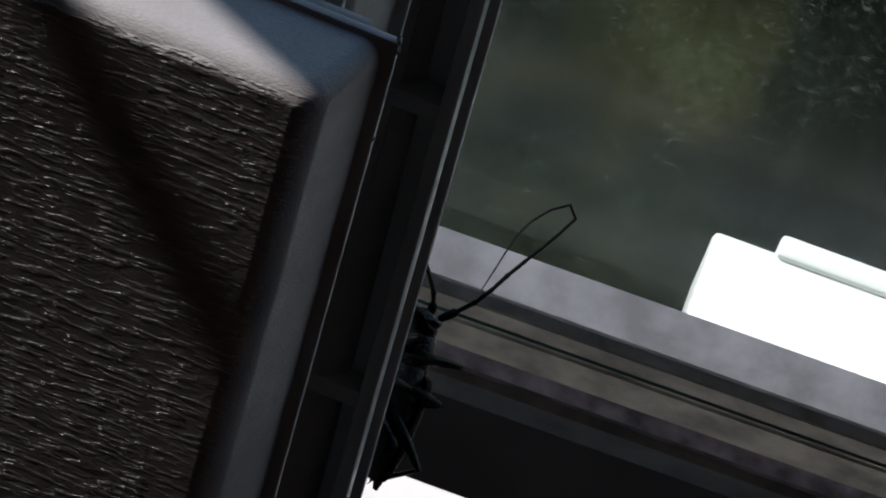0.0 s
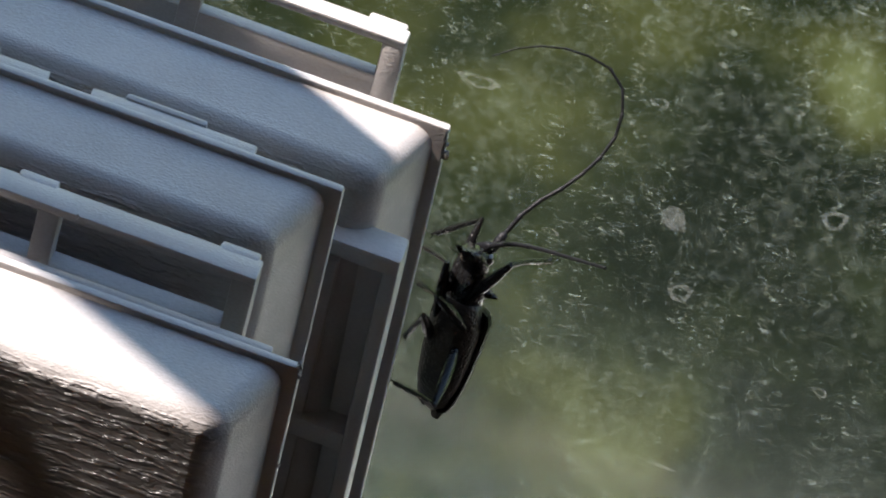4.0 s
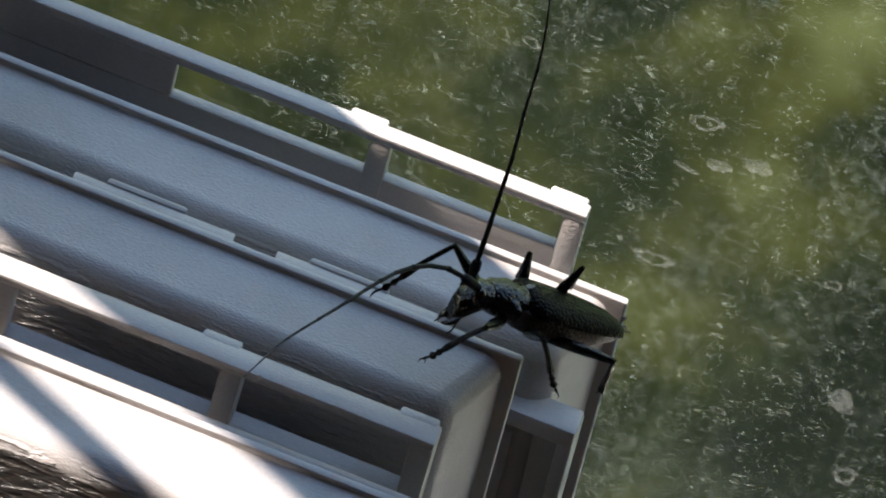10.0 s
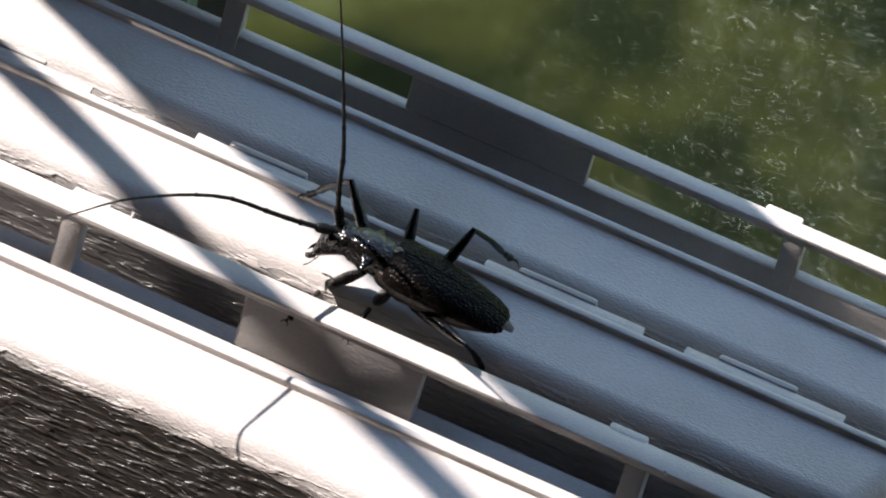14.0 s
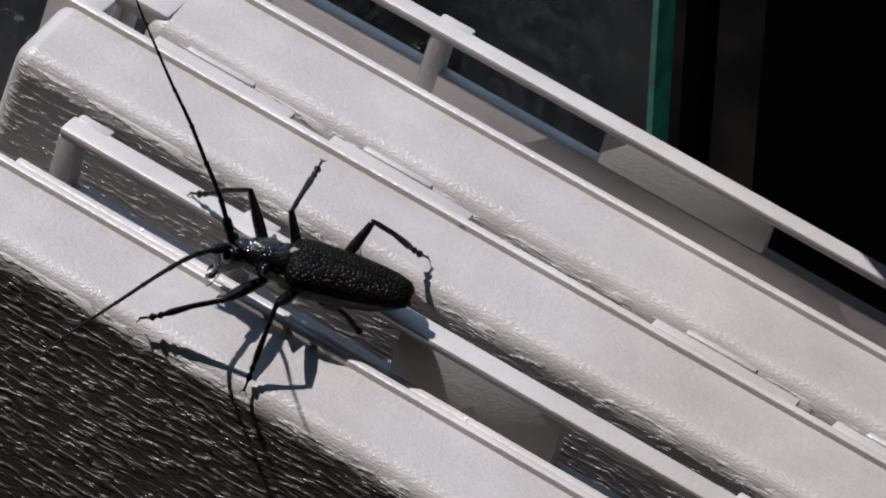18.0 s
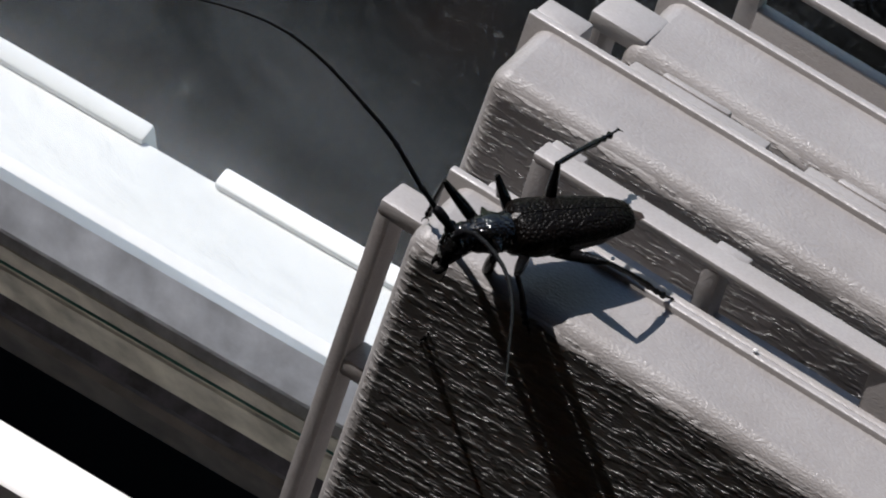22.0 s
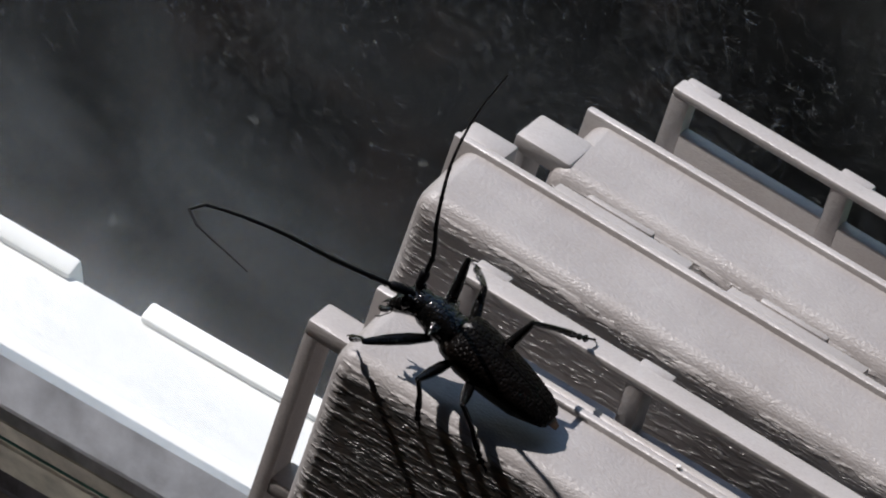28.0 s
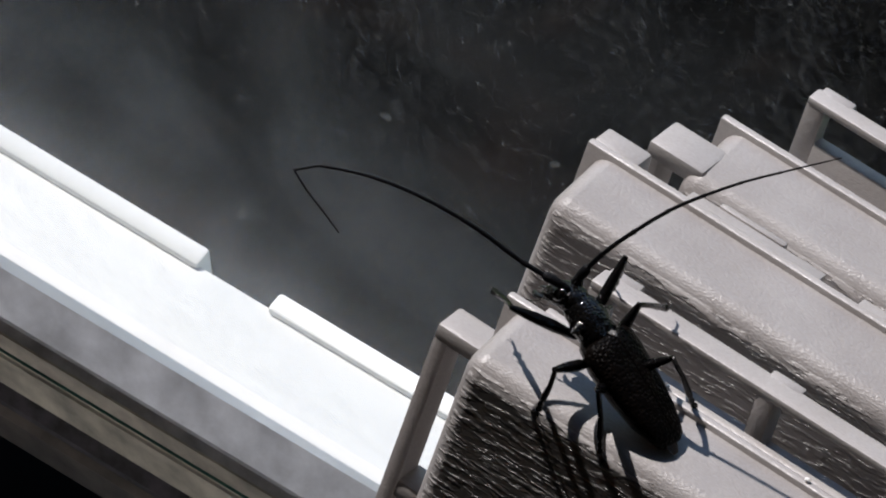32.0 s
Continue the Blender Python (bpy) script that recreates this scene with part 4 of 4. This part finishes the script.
moment(11, pose(0.08869, 0.00134, 0.00366, 33.9, -23.6, -153.7),
       LF=(7.1, 4.5, 0.2, 7.2, -0.6, -5.2),
       LM=(3.1, 5.0, -0.7, 3.6, 3.8, -7.6),
       LH=(-2.7, 6.1, 0.0, -4.3, 0.6, -5.0),
       RF=(6.1, -4.3, 1.9, 10.4, -8.4, -2.5),
       RM=(1.2, -3.3, 2.6, -2.5, -8.0, -1.1),
       RH=(-2.9, -2.4, 3.5, -6.1, -7.8, -0.8),
       AL=(9.7, 1.8, 1.1, 12.7, 4.0, 0.2, 15.3, 6.6, -0.8, 18.0, 9.1, -1.9, 20.6, 11.6, -2.9, 23.2, 14.1, -3.9, 25.8, 16.7, -4.8),
       AR=(7.4, -0.2, 4.1, 8.6, 0.0, 7.8, 10.1, 0.2, 11.3, 11.6, 0.4, 14.7, 13.1, 0.5, 18.2, 15.0, 0.6, 21.4, 17.2, 0.5, 24.4))
moment(12, pose(0.08431, 0.00014, 0.00420, 30.4, -28.4, -138.8),
       LF=(6.5, 5.0, 0.3, 6.2, -0.8, -4.4),
       LM=(2.0, 5.3, 0.0, -0.6, 3.9, -6.4),
       LH=(-2.4, 5.8, 1.1, -8.4, 4.3, -3.6),
       RF=(5.6, -5.0, 1.6, 9.8, -7.8, -3.9),
       RM=(0.6, -3.2, 2.6, -4.0, -7.3, -0.7),
       RH=(-2.6, -2.6, 3.6, -6.9, -7.4, -0.5),
       AL=(7.7, 2.2, 0.0, 9.3, 3.9, -0.4, 10.9, 5.5, -0.9, 12.5, 7.1, -1.3, 14.1, 8.7, -1.8, 15.7, 10.3, -2.2, 17.3, 11.9, -2.6),
       AR=(7.8, -3.4, 3.0, 10.3, -6.7, 4.5, 13.1, -9.9, 5.3, 16.1, -13.0, 5.5, 19.3, -15.9, 4.9, 22.5, -18.3, 3.2, 25.2, -19.2, 0.0))
moment(13, pose(0.06527, -0.00730, 0.00547, 18.5, -6.6, -157.7),
       LF=(5.4, 5.8, 0.0, 11.5, 4.1, -4.2),
       LM=(-0.5, 5.4, -0.1, -2.6, 4.2, -8.1),
       LH=(-3.4, 4.9, 1.9, -7.9, 2.1, -4.3),
       RF=(4.6, -3.4, 3.4, 6.9, -6.8, -3.0),
       RM=(1.7, -4.4, 1.7, 2.9, -10.8, -1.0),
       RH=(-4.9, -3.3, 2.0, -9.0, -6.9, -3.3),
       AL=(8.6, 3.4, 0.5, 11.4, 5.9, 0.9, 14.1, 8.5, 1.1, 16.7, 11.2, 1.3, 19.3, 13.9, 1.5, 21.8, 16.6, 1.7, 24.1, 19.4, 1.9),
       AR=(8.8, -1.6, 3.1, 11.4, -2.7, 5.7, 14.1, -3.6, 8.1, 17.1, -4.4, 10.2, 20.2, -5.1, 12.2, 23.5, -5.5, 13.9, 27.0, -5.6, 15.1))
moment(13.5, pose(0.05565, -0.00516, 0.00483, 20.2, -9.0, 174.1),
       LF=(4.7, -1.6, -5.9, 5.9, 6.5, -4.1),
       LM=(1.1, -1.6, -5.1, 1.6, 6.2, -2.9),
       LH=(-5.1, 4.3, 0.8, -7.3, 0.7, -3.7),
       RF=(6.9, -3.4, 1.8, 9.6, -6.1, -4.6),
       RM=(2.0, -4.1, 1.8, 2.2, -7.9, -4.1),
       RH=(-2.4, -3.4, 3.3, -6.7, -7.9, -1.1),
       AL=(8.7, 3.0, 2.1, 11.2, 5.2, 3.8, 13.6, 7.4, 5.6, 15.9, 10.1, 6.9, 18.0, 13.0, 7.9, 20.0, 16.1, 8.8, 21.6, 19.4, 9.4),
       AR=(7.2, 0.4, 3.9, 7.9, 1.1, 7.6, 8.9, 1.8, 11.2, 9.9, 2.7, 14.7, 11.0, 3.5, 18.3, 12.0, 4.4, 21.7, 13.1, 5.2, 25.2))
moment(15.5, pose(0.02822, -0.01123, 0.00832, 19.1, 1.1, -162.1),
       LF=(3.6, 6.2, 0.5, 6.8, 2.8, -5.5),
       LM=(1.4, 5.4, 0.1, 2.5, 6.7, -6.1),
       LH=(-2.7, -2.3, -5.4, -9.7, -3.0, -7.7),
       RF=(6.5, -4.8, 0.7, 10.6, -9.1, -4.9),
       RM=(0.8, -5.2, 0.8, -1.0, -9.8, -4.7),
       RH=(-2.2, -6.1, 0.6, -3.9, -11.4, -5.0),
       AL=(8.3, 3.5, 1.2, 10.3, 6.6, 1.7, 12.3, 9.8, 2.1, 14.1, 13.0, 2.5, 15.9, 16.2, 2.9, 17.7, 19.5, 3.2, 19.5, 22.6, 3.7),
       AR=(7.1, 0.7, 3.9, 8.2, 2.1, 7.1, 9.4, 3.5, 10.3, 10.6, 4.9, 13.5, 11.7, 6.4, 16.7, 12.9, 7.9, 19.8, 14.2, 9.5, 22.9))
moment(16, pose(0.01293, -0.01186, 0.00886, 19.7, -5.1, -169.8),
       LF=(4.0, 6.3, 0.0, 6.8, 2.6, -6.8),
       LM=(2.0, 5.4, -0.2, 2.3, 6.1, -6.7),
       LH=(-2.6, 5.4, 1.7, -7.3, 3.6, -4.0),
       RF=(4.4, -3.1, 3.6, 10.7, -6.5, 1.2),
       RM=(0.9, -5.5, 0.1, -1.4, -11.0, -4.8),
       RH=(-3.0, -6.2, -0.3, -7.0, -11.8, -4.7),
       AL=(8.6, 3.2, 1.6, 11.0, 6.0, 2.6, 13.3, 8.8, 3.6, 15.6, 11.5, 4.6, 17.8, 14.4, 5.5, 19.8, 17.4, 6.2, 21.9, 20.4, 7.0),
       AR=(7.3, 0.5, 4.0, 8.5, 1.6, 7.4, 9.7, 2.8, 10.8, 11.1, 4.0, 14.1, 12.3, 5.2, 17.4, 13.5, 6.3, 20.8, 14.5, 7.5, 24.2))
moment(17, pose(-0.02190, -0.00996, 0.00662, 20.6, -14.3, 179.8),
       LF=(4.2, -2.2, -5.6, 7.0, -4.9, -11.2),
       LM=(0.8, 5.3, 0.6, -0.4, 3.5, -5.9),
       LH=(-1.9, -2.6, -5.3, -7.9, 0.5, -6.6),
       RF=(5.5, -5.3, 1.3, 6.9, -9.0, -5.1),
       RM=(2.0, -4.2, 1.8, 0.8, -10.4, -1.0),
       RH=(-3.4, -5.3, 1.4, -9.0, -10.3, -1.3),
       AL=(8.0, 3.3, 2.2, 9.7, 6.3, 3.5, 11.5, 9.3, 4.9, 13.2, 12.4, 6.2, 14.8, 15.5, 7.4, 16.4, 18.7, 8.6, 17.9, 21.8, 9.9),
       AR=(7.5, 0.9, 3.2, 8.5, 2.1, 6.2, 9.6, 3.3, 9.1, 10.5, 4.5, 12.1, 11.4, 5.7, 15.0, 12.4, 6.9, 18.0, 13.3, 8.2, 20.9))
moment(18, pose(-0.05520, -0.01396, 0.00738, 18.7, -7.9, -159.6),
       LF=(5.4, 5.8, 0.0, 11.5, 4.9, -5.1),
       LM=(1.6, 5.2, 0.5, 2.2, 8.6, -5.4),
       LH=(-2.5, -2.7, -5.1, -4.7, -6.9, -10.4),
       RF=(5.8, -3.6, 2.8, 10.2, -7.0, -2.1),
       RM=(2.5, -3.1, 2.3, 1.4, -10.0, 2.1),
       RH=(-3.4, -4.4, 2.4, -8.1, -7.8, -2.6),
       AL=(8.1, 3.6, 1.7, 9.7, 6.9, 2.4, 11.1, 10.3, 3.1, 12.5, 13.8, 3.8, 13.9, 17.2, 4.5, 15.2, 20.6, 5.2, 16.3, 24.1, 5.8),
       AR=(7.6, -0.3, 4.1, 9.3, 0.1, 7.4, 11.0, 0.5, 10.8, 12.8, 1.0, 14.0, 14.5, 1.5, 17.3, 16.2, 2.0, 20.6, 17.7, 2.4, 24.0))
moment(19, pose(-0.05565, -0.01304, 0.00611, 18.7, -10.4, -159.7),
       LF=(5.8, 5.8, -0.7, 11.5, 6.2, -4.3),
       LM=(2.2, 5.0, 0.6, 2.4, 9.9, -5.1),
       LH=(-2.9, -2.6, -5.0, -4.6, -5.7, -9.1),
       RF=(5.5, -3.4, 3.0, 10.4, -6.4, -1.6),
       RM=(1.9, -4.8, 1.0, 0.9, -11.6, -1.9),
       RH=(-2.9, -3.1, 3.3, -8.1, -6.2, -1.4),
       AL=(8.7, 3.3, 0.4, 11.0, 6.3, 0.0, 13.2, 9.4, -0.5, 14.9, 12.7, -1.2, 16.3, 16.1, -2.0, 17.8, 19.4, -2.8, 18.9, 22.8, -3.6),
       AR=(8.2, -1.5, 3.6, 10.3, -2.5, 6.7, 12.5, -3.4, 9.6, 14.6, -4.4, 12.7, 16.8, -5.3, 15.6, 19.2, -6.0, 18.4, 22.1, -6.4, 20.8))
moment(20, pose(-0.07635, -0.01978, 0.00871, 16.3, -26.6, -142.8),
       LF=(7.2, 3.8, -3.5, 3.4, -0.9, -8.5),
       LM=(2.6, 5.1, 0.1, -2.4, 4.8, -5.9),
       LH=(-1.5, 5.7, 1.5, -7.6, 5.3, -2.0),
       RF=(4.2, -3.1, 3.6, 1.7, -7.4, -1.9),
       RM=(0.8, -4.1, 2.1, -1.8, -8.3, -2.8),
       RH=(-3.5, -1.6, 3.5, -10.1, -3.6, 1.2),
       AL=(9.5, 1.0, -1.1, 12.8, 1.7, -2.9, 15.7, 2.9, -5.1, 18.4, 4.3, -7.5, 20.0, 6.4, -10.1, 18.6, 8.9, -11.3, 15.3, 10.4, -10.0),
       AR=(8.9, -0.3, 3.2, 12.0, 0.2, 5.3, 15.2, 0.7, 7.2, 18.4, 1.3, 9.2, 21.7, 2.5, 10.2, 23.7, 5.6, 9.7, 23.5, 9.4, 9.7))
moment(21, pose(-0.07287, -0.01937, 0.00824, 15.6, -0.2, -140.1),
       LF=(4.9, 5.9, 0.4, 6.9, 0.2, -6.4),
       LM=(1.5, 4.5, 1.6, 1.3, 4.4, -5.7),
       LH=(-3.8, 5.4, 0.9, -6.5, 3.2, -5.0),
       RF=(5.8, -1.5, 3.5, 8.0, -3.7, -1.8),
       RM=(2.0, -2.5, 2.7, 2.2, -6.2, -2.5),
       RH=(-2.1, -6.5, -0.9, -7.7, -10.2, -6.5),
       AL=(4.5, 2.6, 2.3, 2.8, 4.8, 4.1, 1.7, 7.6, 5.1, 1.4, 10.7, 5.8, 1.1, 13.9, 6.4, 1.0, 17.0, 7.1, 1.1, 20.2, 7.7),
       AR=(9.4, -2.5, 2.6, 13.3, -3.7, 3.9, 17.5, -4.5, 4.8, 21.7, -5.0, 5.4, 26.0, -4.9, 5.2, 30.1, -3.9, 4.2, 33.1, -1.8, 1.9))
moment(22, pose(-0.07303, -0.01977, 0.00851, 12.0, -14.1, -127.4),
       LF=(2.5, -1.4, -6.2, 5.6, -2.0, -11.5),
       LM=(2.9, 4.8, 0.4, 0.8, 4.3, -6.3),
       LH=(-3.7, 5.4, 1.1, -9.4, 5.5, -3.4),
       RF=(6.2, -2.9, 2.8, 5.8, -5.8, -3.4),
       RM=(2.0, -3.3, 2.4, -0.1, -6.6, -3.0),
       RH=(-2.2, -2.6, 3.6, -8.7, -6.7, 2.5),
       AL=(6.0, 2.0, 2.5, 5.7, 4.4, 3.6, 5.7, 7.0, 4.5, 5.9, 9.5, 5.2, 6.5, 12.1, 5.8, 7.3, 14.5, 6.3, 8.3, 16.9, 6.9),
       AR=(8.2, -2.6, 3.0, 9.9, -4.7, 5.7, 12.1, -6.7, 8.0, 14.5, -8.7, 10.3, 17.2, -10.5, 12.1, 20.5, -11.9, 13.3, 24.1, -13.0, 14.1))
moment(23, pose(-0.07248, -0.02074, 0.00891, 18.3, -10.7, -156.6),
       LF=(2.7, -2.4, -5.6, 4.7, -0.3, -11.2),
       LM=(1.3, 5.0, 1.0, -0.6, 2.4, -5.9),
       LH=(-5.1, 4.1, 1.1, -10.8, 2.3, -3.2),
       RF=(5.9, -3.9, 2.5, 6.0, -8.0, -3.9),
       RM=(2.2, -4.1, 1.8, 2.0, -8.3, -3.8),
       RH=(-2.2, -3.2, 3.4, -7.2, -8.2, 0.3),
       AL=(9.2, 2.1, 2.2, 11.9, 4.7, 2.6, 14.2, 7.7, 2.6, 16.2, 11.0, 2.3, 17.9, 14.3, 1.9, 19.1, 17.8, 1.4, 17.2, 20.3, 1.9),
       AR=(6.1, 0.0, 4.3, 6.6, 0.5, 8.1, 7.1, 1.1, 11.8, 7.5, 1.7, 15.5, 8.0, 2.4, 19.2, 8.4, 3.0, 22.9, 8.9, 3.7, 26.6))
moment(24, pose(-0.07243, -0.02075, 0.00889, 18.1, -9.7, -155.3),
       LF=(4.2, -0.1, -6.6, 5.2, -0.5, -11.7),
       LM=(1.5, 4.6, 1.5, 0.1, 2.1, -5.3),
       LH=(-5.0, 4.2, 1.2, -10.4, 2.1, -3.4),
       RF=(5.7, -4.0, 2.4, 6.1, -8.3, -3.7),
       RM=(2.0, -4.0, 1.9, 2.0, -8.3, -3.7),
       RH=(-2.3, -3.4, 3.4, -7.2, -8.3, 0.3),
       AL=(9.2, 2.6, 1.7, 11.6, 5.5, 1.7, 13.5, 8.8, 1.4, 15.2, 12.1, 1.1, 16.8, 15.5, 0.6, 18.0, 19.0, 0.1, 16.1, 21.4, 0.8),
       AR=(6.9, -1.2, 4.2, 8.1, -1.7, 7.9, 9.1, -2.3, 11.5, 10.2, -2.8, 15.1, 11.2, -3.3, 18.7, 12.5, -3.7, 22.2, 14.2, -4.0, 25.5))
moment(25, pose(-0.07183, -0.02044, 0.00882, 14.8, -17.4, -138.1),
       LF=(2.6, -1.3, -6.3, 5.1, -2.6, -12.4),
       LM=(0.1, -2.0, -4.8, -1.2, 4.0, -6.4),
       LH=(-3.1, 5.3, 1.5, -8.9, 5.2, -3.1),
       RF=(6.3, -3.1, 2.7, 7.8, -5.0, -4.1),
       RM=(2.2, -3.6, 2.2, 0.1, -7.5, -3.1),
       RH=(-3.2, -6.2, -0.3, -10.3, -10.7, -3.8),
       AL=(5.9, 2.7, 1.3, 5.9, 5.0, 1.8, 6.2, 7.2, 2.2, 6.5, 9.5, 2.6, 7.0, 11.7, 3.0, 7.5, 14.0, 3.4, 8.0, 16.2, 3.8),
       AR=(9.6, -2.7, 1.6, 13.6, -4.4, 1.7, 17.7, -5.8, 1.6, 21.8, -6.8, 1.0, 25.9, -7.1, -0.4, 29.4, -6.4, -2.7, 30.9, -4.2, -6.0))
moment(27.5, pose(-0.07180, -0.02079, 0.00907, 20.3, -17.9, -170.2),
       LF=(6.6, 0.6, -5.5, 7.9, -0.8, -10.4),
       LM=(1.9, 5.2, 0.4, -0.8, 1.7, -6.9),
       LH=(-2.5, 5.2, 1.9, -9.4, 3.4, -1.6),
       RF=(4.8, -3.7, 3.2, 3.7, -7.1, -4.2),
       RM=(2.3, -5.4, -0.3, 2.2, -11.6, -1.8),
       RH=(-2.0, -3.2, 3.5, -7.4, -8.6, 0.5),
       AL=(9.5, 2.4, 0.8, 12.9, 4.0, 1.4, 16.2, 5.9, 1.6, 19.4, 7.9, 1.7, 22.0, 10.5, 1.1, 19.7, 12.7, 1.1, 16.3, 14.2, 1.7),
       AR=(7.1, -0.3, 4.2, 8.4, 0.0, 7.8, 9.5, 0.4, 11.5, 10.3, 0.6, 15.1, 10.8, 0.8, 18.9, 10.9, 1.1, 22.6, 11.2, 1.3, 26.3))
moment(28, pose(-0.07180, -0.01960, 0.00876, 21.7, -23.3, 178.5),
       LF=(6.3, 5.5, -1.5, 7.3, 0.4, -7.2),
       LM=(1.6, 5.6, -0.5, -1.0, 2.9, -6.9),
       LH=(-2.0, 5.9, 1.0, -7.0, 3.7, -4.9),
       RF=(4.8, -2.9, 3.6, 4.1, -7.0, -2.5),
       RM=(2.5, -4.6, 1.0, 4.1, -10.0, -3.1),
       RH=(-1.8, -2.5, 3.7, -6.4, -8.5, 1.2),
       AL=(9.3, 2.7, 1.0, 12.4, 4.8, 1.6, 15.6, 6.8, 2.3, 18.6, 8.9, 2.8, 21.5, 11.3, 3.1, 21.4, 13.5, 3.6, 18.1, 14.9, 4.9),
       AR=(6.8, 0.1, 4.2, 8.2, 1.1, 7.7, 9.4, 1.9, 11.2, 10.4, 2.8, 14.8, 11.1, 3.5, 18.5, 11.5, 4.2, 22.2, 11.6, 5.0, 25.9))
moment(29, pose(-0.07259, -0.01928, 0.00871, 20.3, -19.5, 154.7),
       LF=(4.4, 6.3, -0.9, 5.0, 1.9, -6.9),
       LM=(1.0, 5.2, 0.7, -1.9, 4.0, -6.6),
       LH=(-3.6, 4.7, 2.0, -7.4, 2.1, -4.0),
       RF=(5.5, -4.8, 1.9, 9.0, -9.0, -3.2),
       RM=(2.2, -3.6, 2.1, 1.8, -8.9, -2.5),
       RH=(-2.7, -6.2, -3.1, -8.5, -3.7, -0.1),
       AL=(9.0, 3.1, 1.2, 11.5, 5.8, 1.6, 13.3, 9.2, 1.4, 14.3, 12.8, 0.9, 15.0, 16.5, 0.3, 14.7, 20.1, -0.5, 11.4, 21.5, -0.5),
       AR=(7.7, -0.9, 4.0, 9.2, -1.2, 7.5, 10.6, -1.6, 11.0, 11.9, -2.0, 14.6, 13.0, -2.6, 18.1, 14.2, -3.0, 21.7, 15.9, -3.0, 25.0))
moment(30, pose(-0.07236, -0.01920, 0.00873, 22.7, -27.9, 164.8),
       LF=(5.7, 5.5, -3.0, 5.1, -1.3, -7.7),
       LM=(1.6, 5.4, 0.1, -1.0, 3.7, -7.4),
       LH=(-2.0, -2.1, -5.7, -6.2, 3.2, -2.3),
       RF=(5.2, -4.8, 2.1, 8.0, -9.3, -3.1),
       RM=(2.2, -3.6, 2.1, -0.3, -9.1, -1.5),
       RH=(-3.1, -5.8, 0.8, -6.9, -10.1, -4.1),
       AL=(8.6, 3.5, 0.7, 10.3, 6.9, 0.5, 11.3, 10.5, 0.1, 12.0, 14.2, -0.4, 12.3, 17.9, -0.9, 12.2, 21.6, -1.4, 10.0, 23.1, 0.1),
       AR=(8.1, -0.8, 3.8, 10.2, -1.0, 7.0, 12.3, -1.0, 10.2, 14.3, -1.2, 13.4, 16.1, -1.4, 16.7, 18.0, -1.6, 20.0, 20.2, -1.5, 23.0))
moment(31, pose(-0.07169, -0.01968, 0.00880, 21.8, -23.9, 177.0),
       LF=(5.9, 5.8, -1.0, 7.0, 0.9, -7.2),
       LM=(2.3, 5.5, -0.9, 0.9, 2.6, -8.4),
       LH=(-1.3, 4.8, 2.5, -4.7, 3.3, -3.8),
       RF=(5.7, -4.4, 2.2, 6.2, -8.1, -4.2),
       RM=(2.1, -4.0, 1.8, -0.7, -9.7, -1.2),
       RH=(-2.9, -4.8, 2.2, -6.5, -9.5, -2.8),
       AL=(5.1, 3.3, 1.5, 3.8, 6.0, 2.7, 2.6, 8.7, 3.8, 1.5, 11.5, 4.8, 0.7, 14.4, 5.7, 0.0, 17.3, 6.6, -0.6, 20.2, 7.5),
       AR=(8.8, 0.1, 3.0, 11.6, 0.6, 5.5, 14.5, 1.3, 7.9, 17.5, 2.2, 10.1, 20.4, 3.1, 12.3, 23.3, 4.0, 14.4, 26.4, 5.5, 16.0))
moment(32, pose(-0.07140, -0.01902, 0.00867, 22.8, -28.3, 165.5),
       LF=(7.1, 4.7, -0.9, 9.1, 0.4, -6.6),
       LM=(1.7, 5.4, 0.1, -0.7, 3.8, -6.8),
       LH=(-1.2, 5.0, 2.3, -6.3, 3.5, -3.8),
       RF=(5.6, -4.2, 2.4, 4.1, -7.5, -4.2),
       RM=(2.2, -2.6, 2.6, 0.5, -8.4, -1.0),
       RH=(-2.3, -1.4, 3.8, -6.3, -4.2, -0.2),
       AL=(9.5, 2.1, -0.2, 13.1, 3.5, -0.6, 16.5, 5.1, -1.3, 19.7, 7.0, -2.2, 22.5, 9.2, -3.5, 24.2, 11.5, -4.7, 20.4, 11.8, -4.3),
       AR=(6.8, -1.0, 4.2, 6.9, -1.6, 8.0, 6.8, -2.1, 11.7, 6.3, -2.5, 15.4, 5.6, -2.9, 19.1, 4.7, -3.2, 22.7, 3.8, -3.5, 26.2))


def motions():
    """Keys the beetle, its legs and its antennae."""
    walk(beetle, [(t, body) for t, body, _ in MOMENTS])
    times = sorted({t for t, _, _ in MOMENTS} | {i * 0.5 for i in range(65)})
    poses = [(t, limbs_at(t)) for t in times]
    for k, femur in FEMORA.items():
        a, b = LEGS[k[1]]
        upper, lower = [], []
        for t, at in poses:
            knee = hip(k) + (at[k][0] - hip(k)).normalized() * a
            upper.append((t, aim(hip(k), knee)))
            lower.append((t, aim(knee, at[k][1])))
        walk(femur, upper)
        walk(TIBIAE[k], lower)
    for k, pieces in ANTENNAE.items():
        base = Vector((6.2, 0.55 if k == "L" else -0.55, 0.5))
        chains = [(t, along([base] + at["A" + k], SEGMENTS, SEGMENT)) for t, at in poses]
        for j, piece in enumerate(pieces):
            walk(piece, [(t, aim(c[j], c[j + 1])) for t, c in chains])


motions()
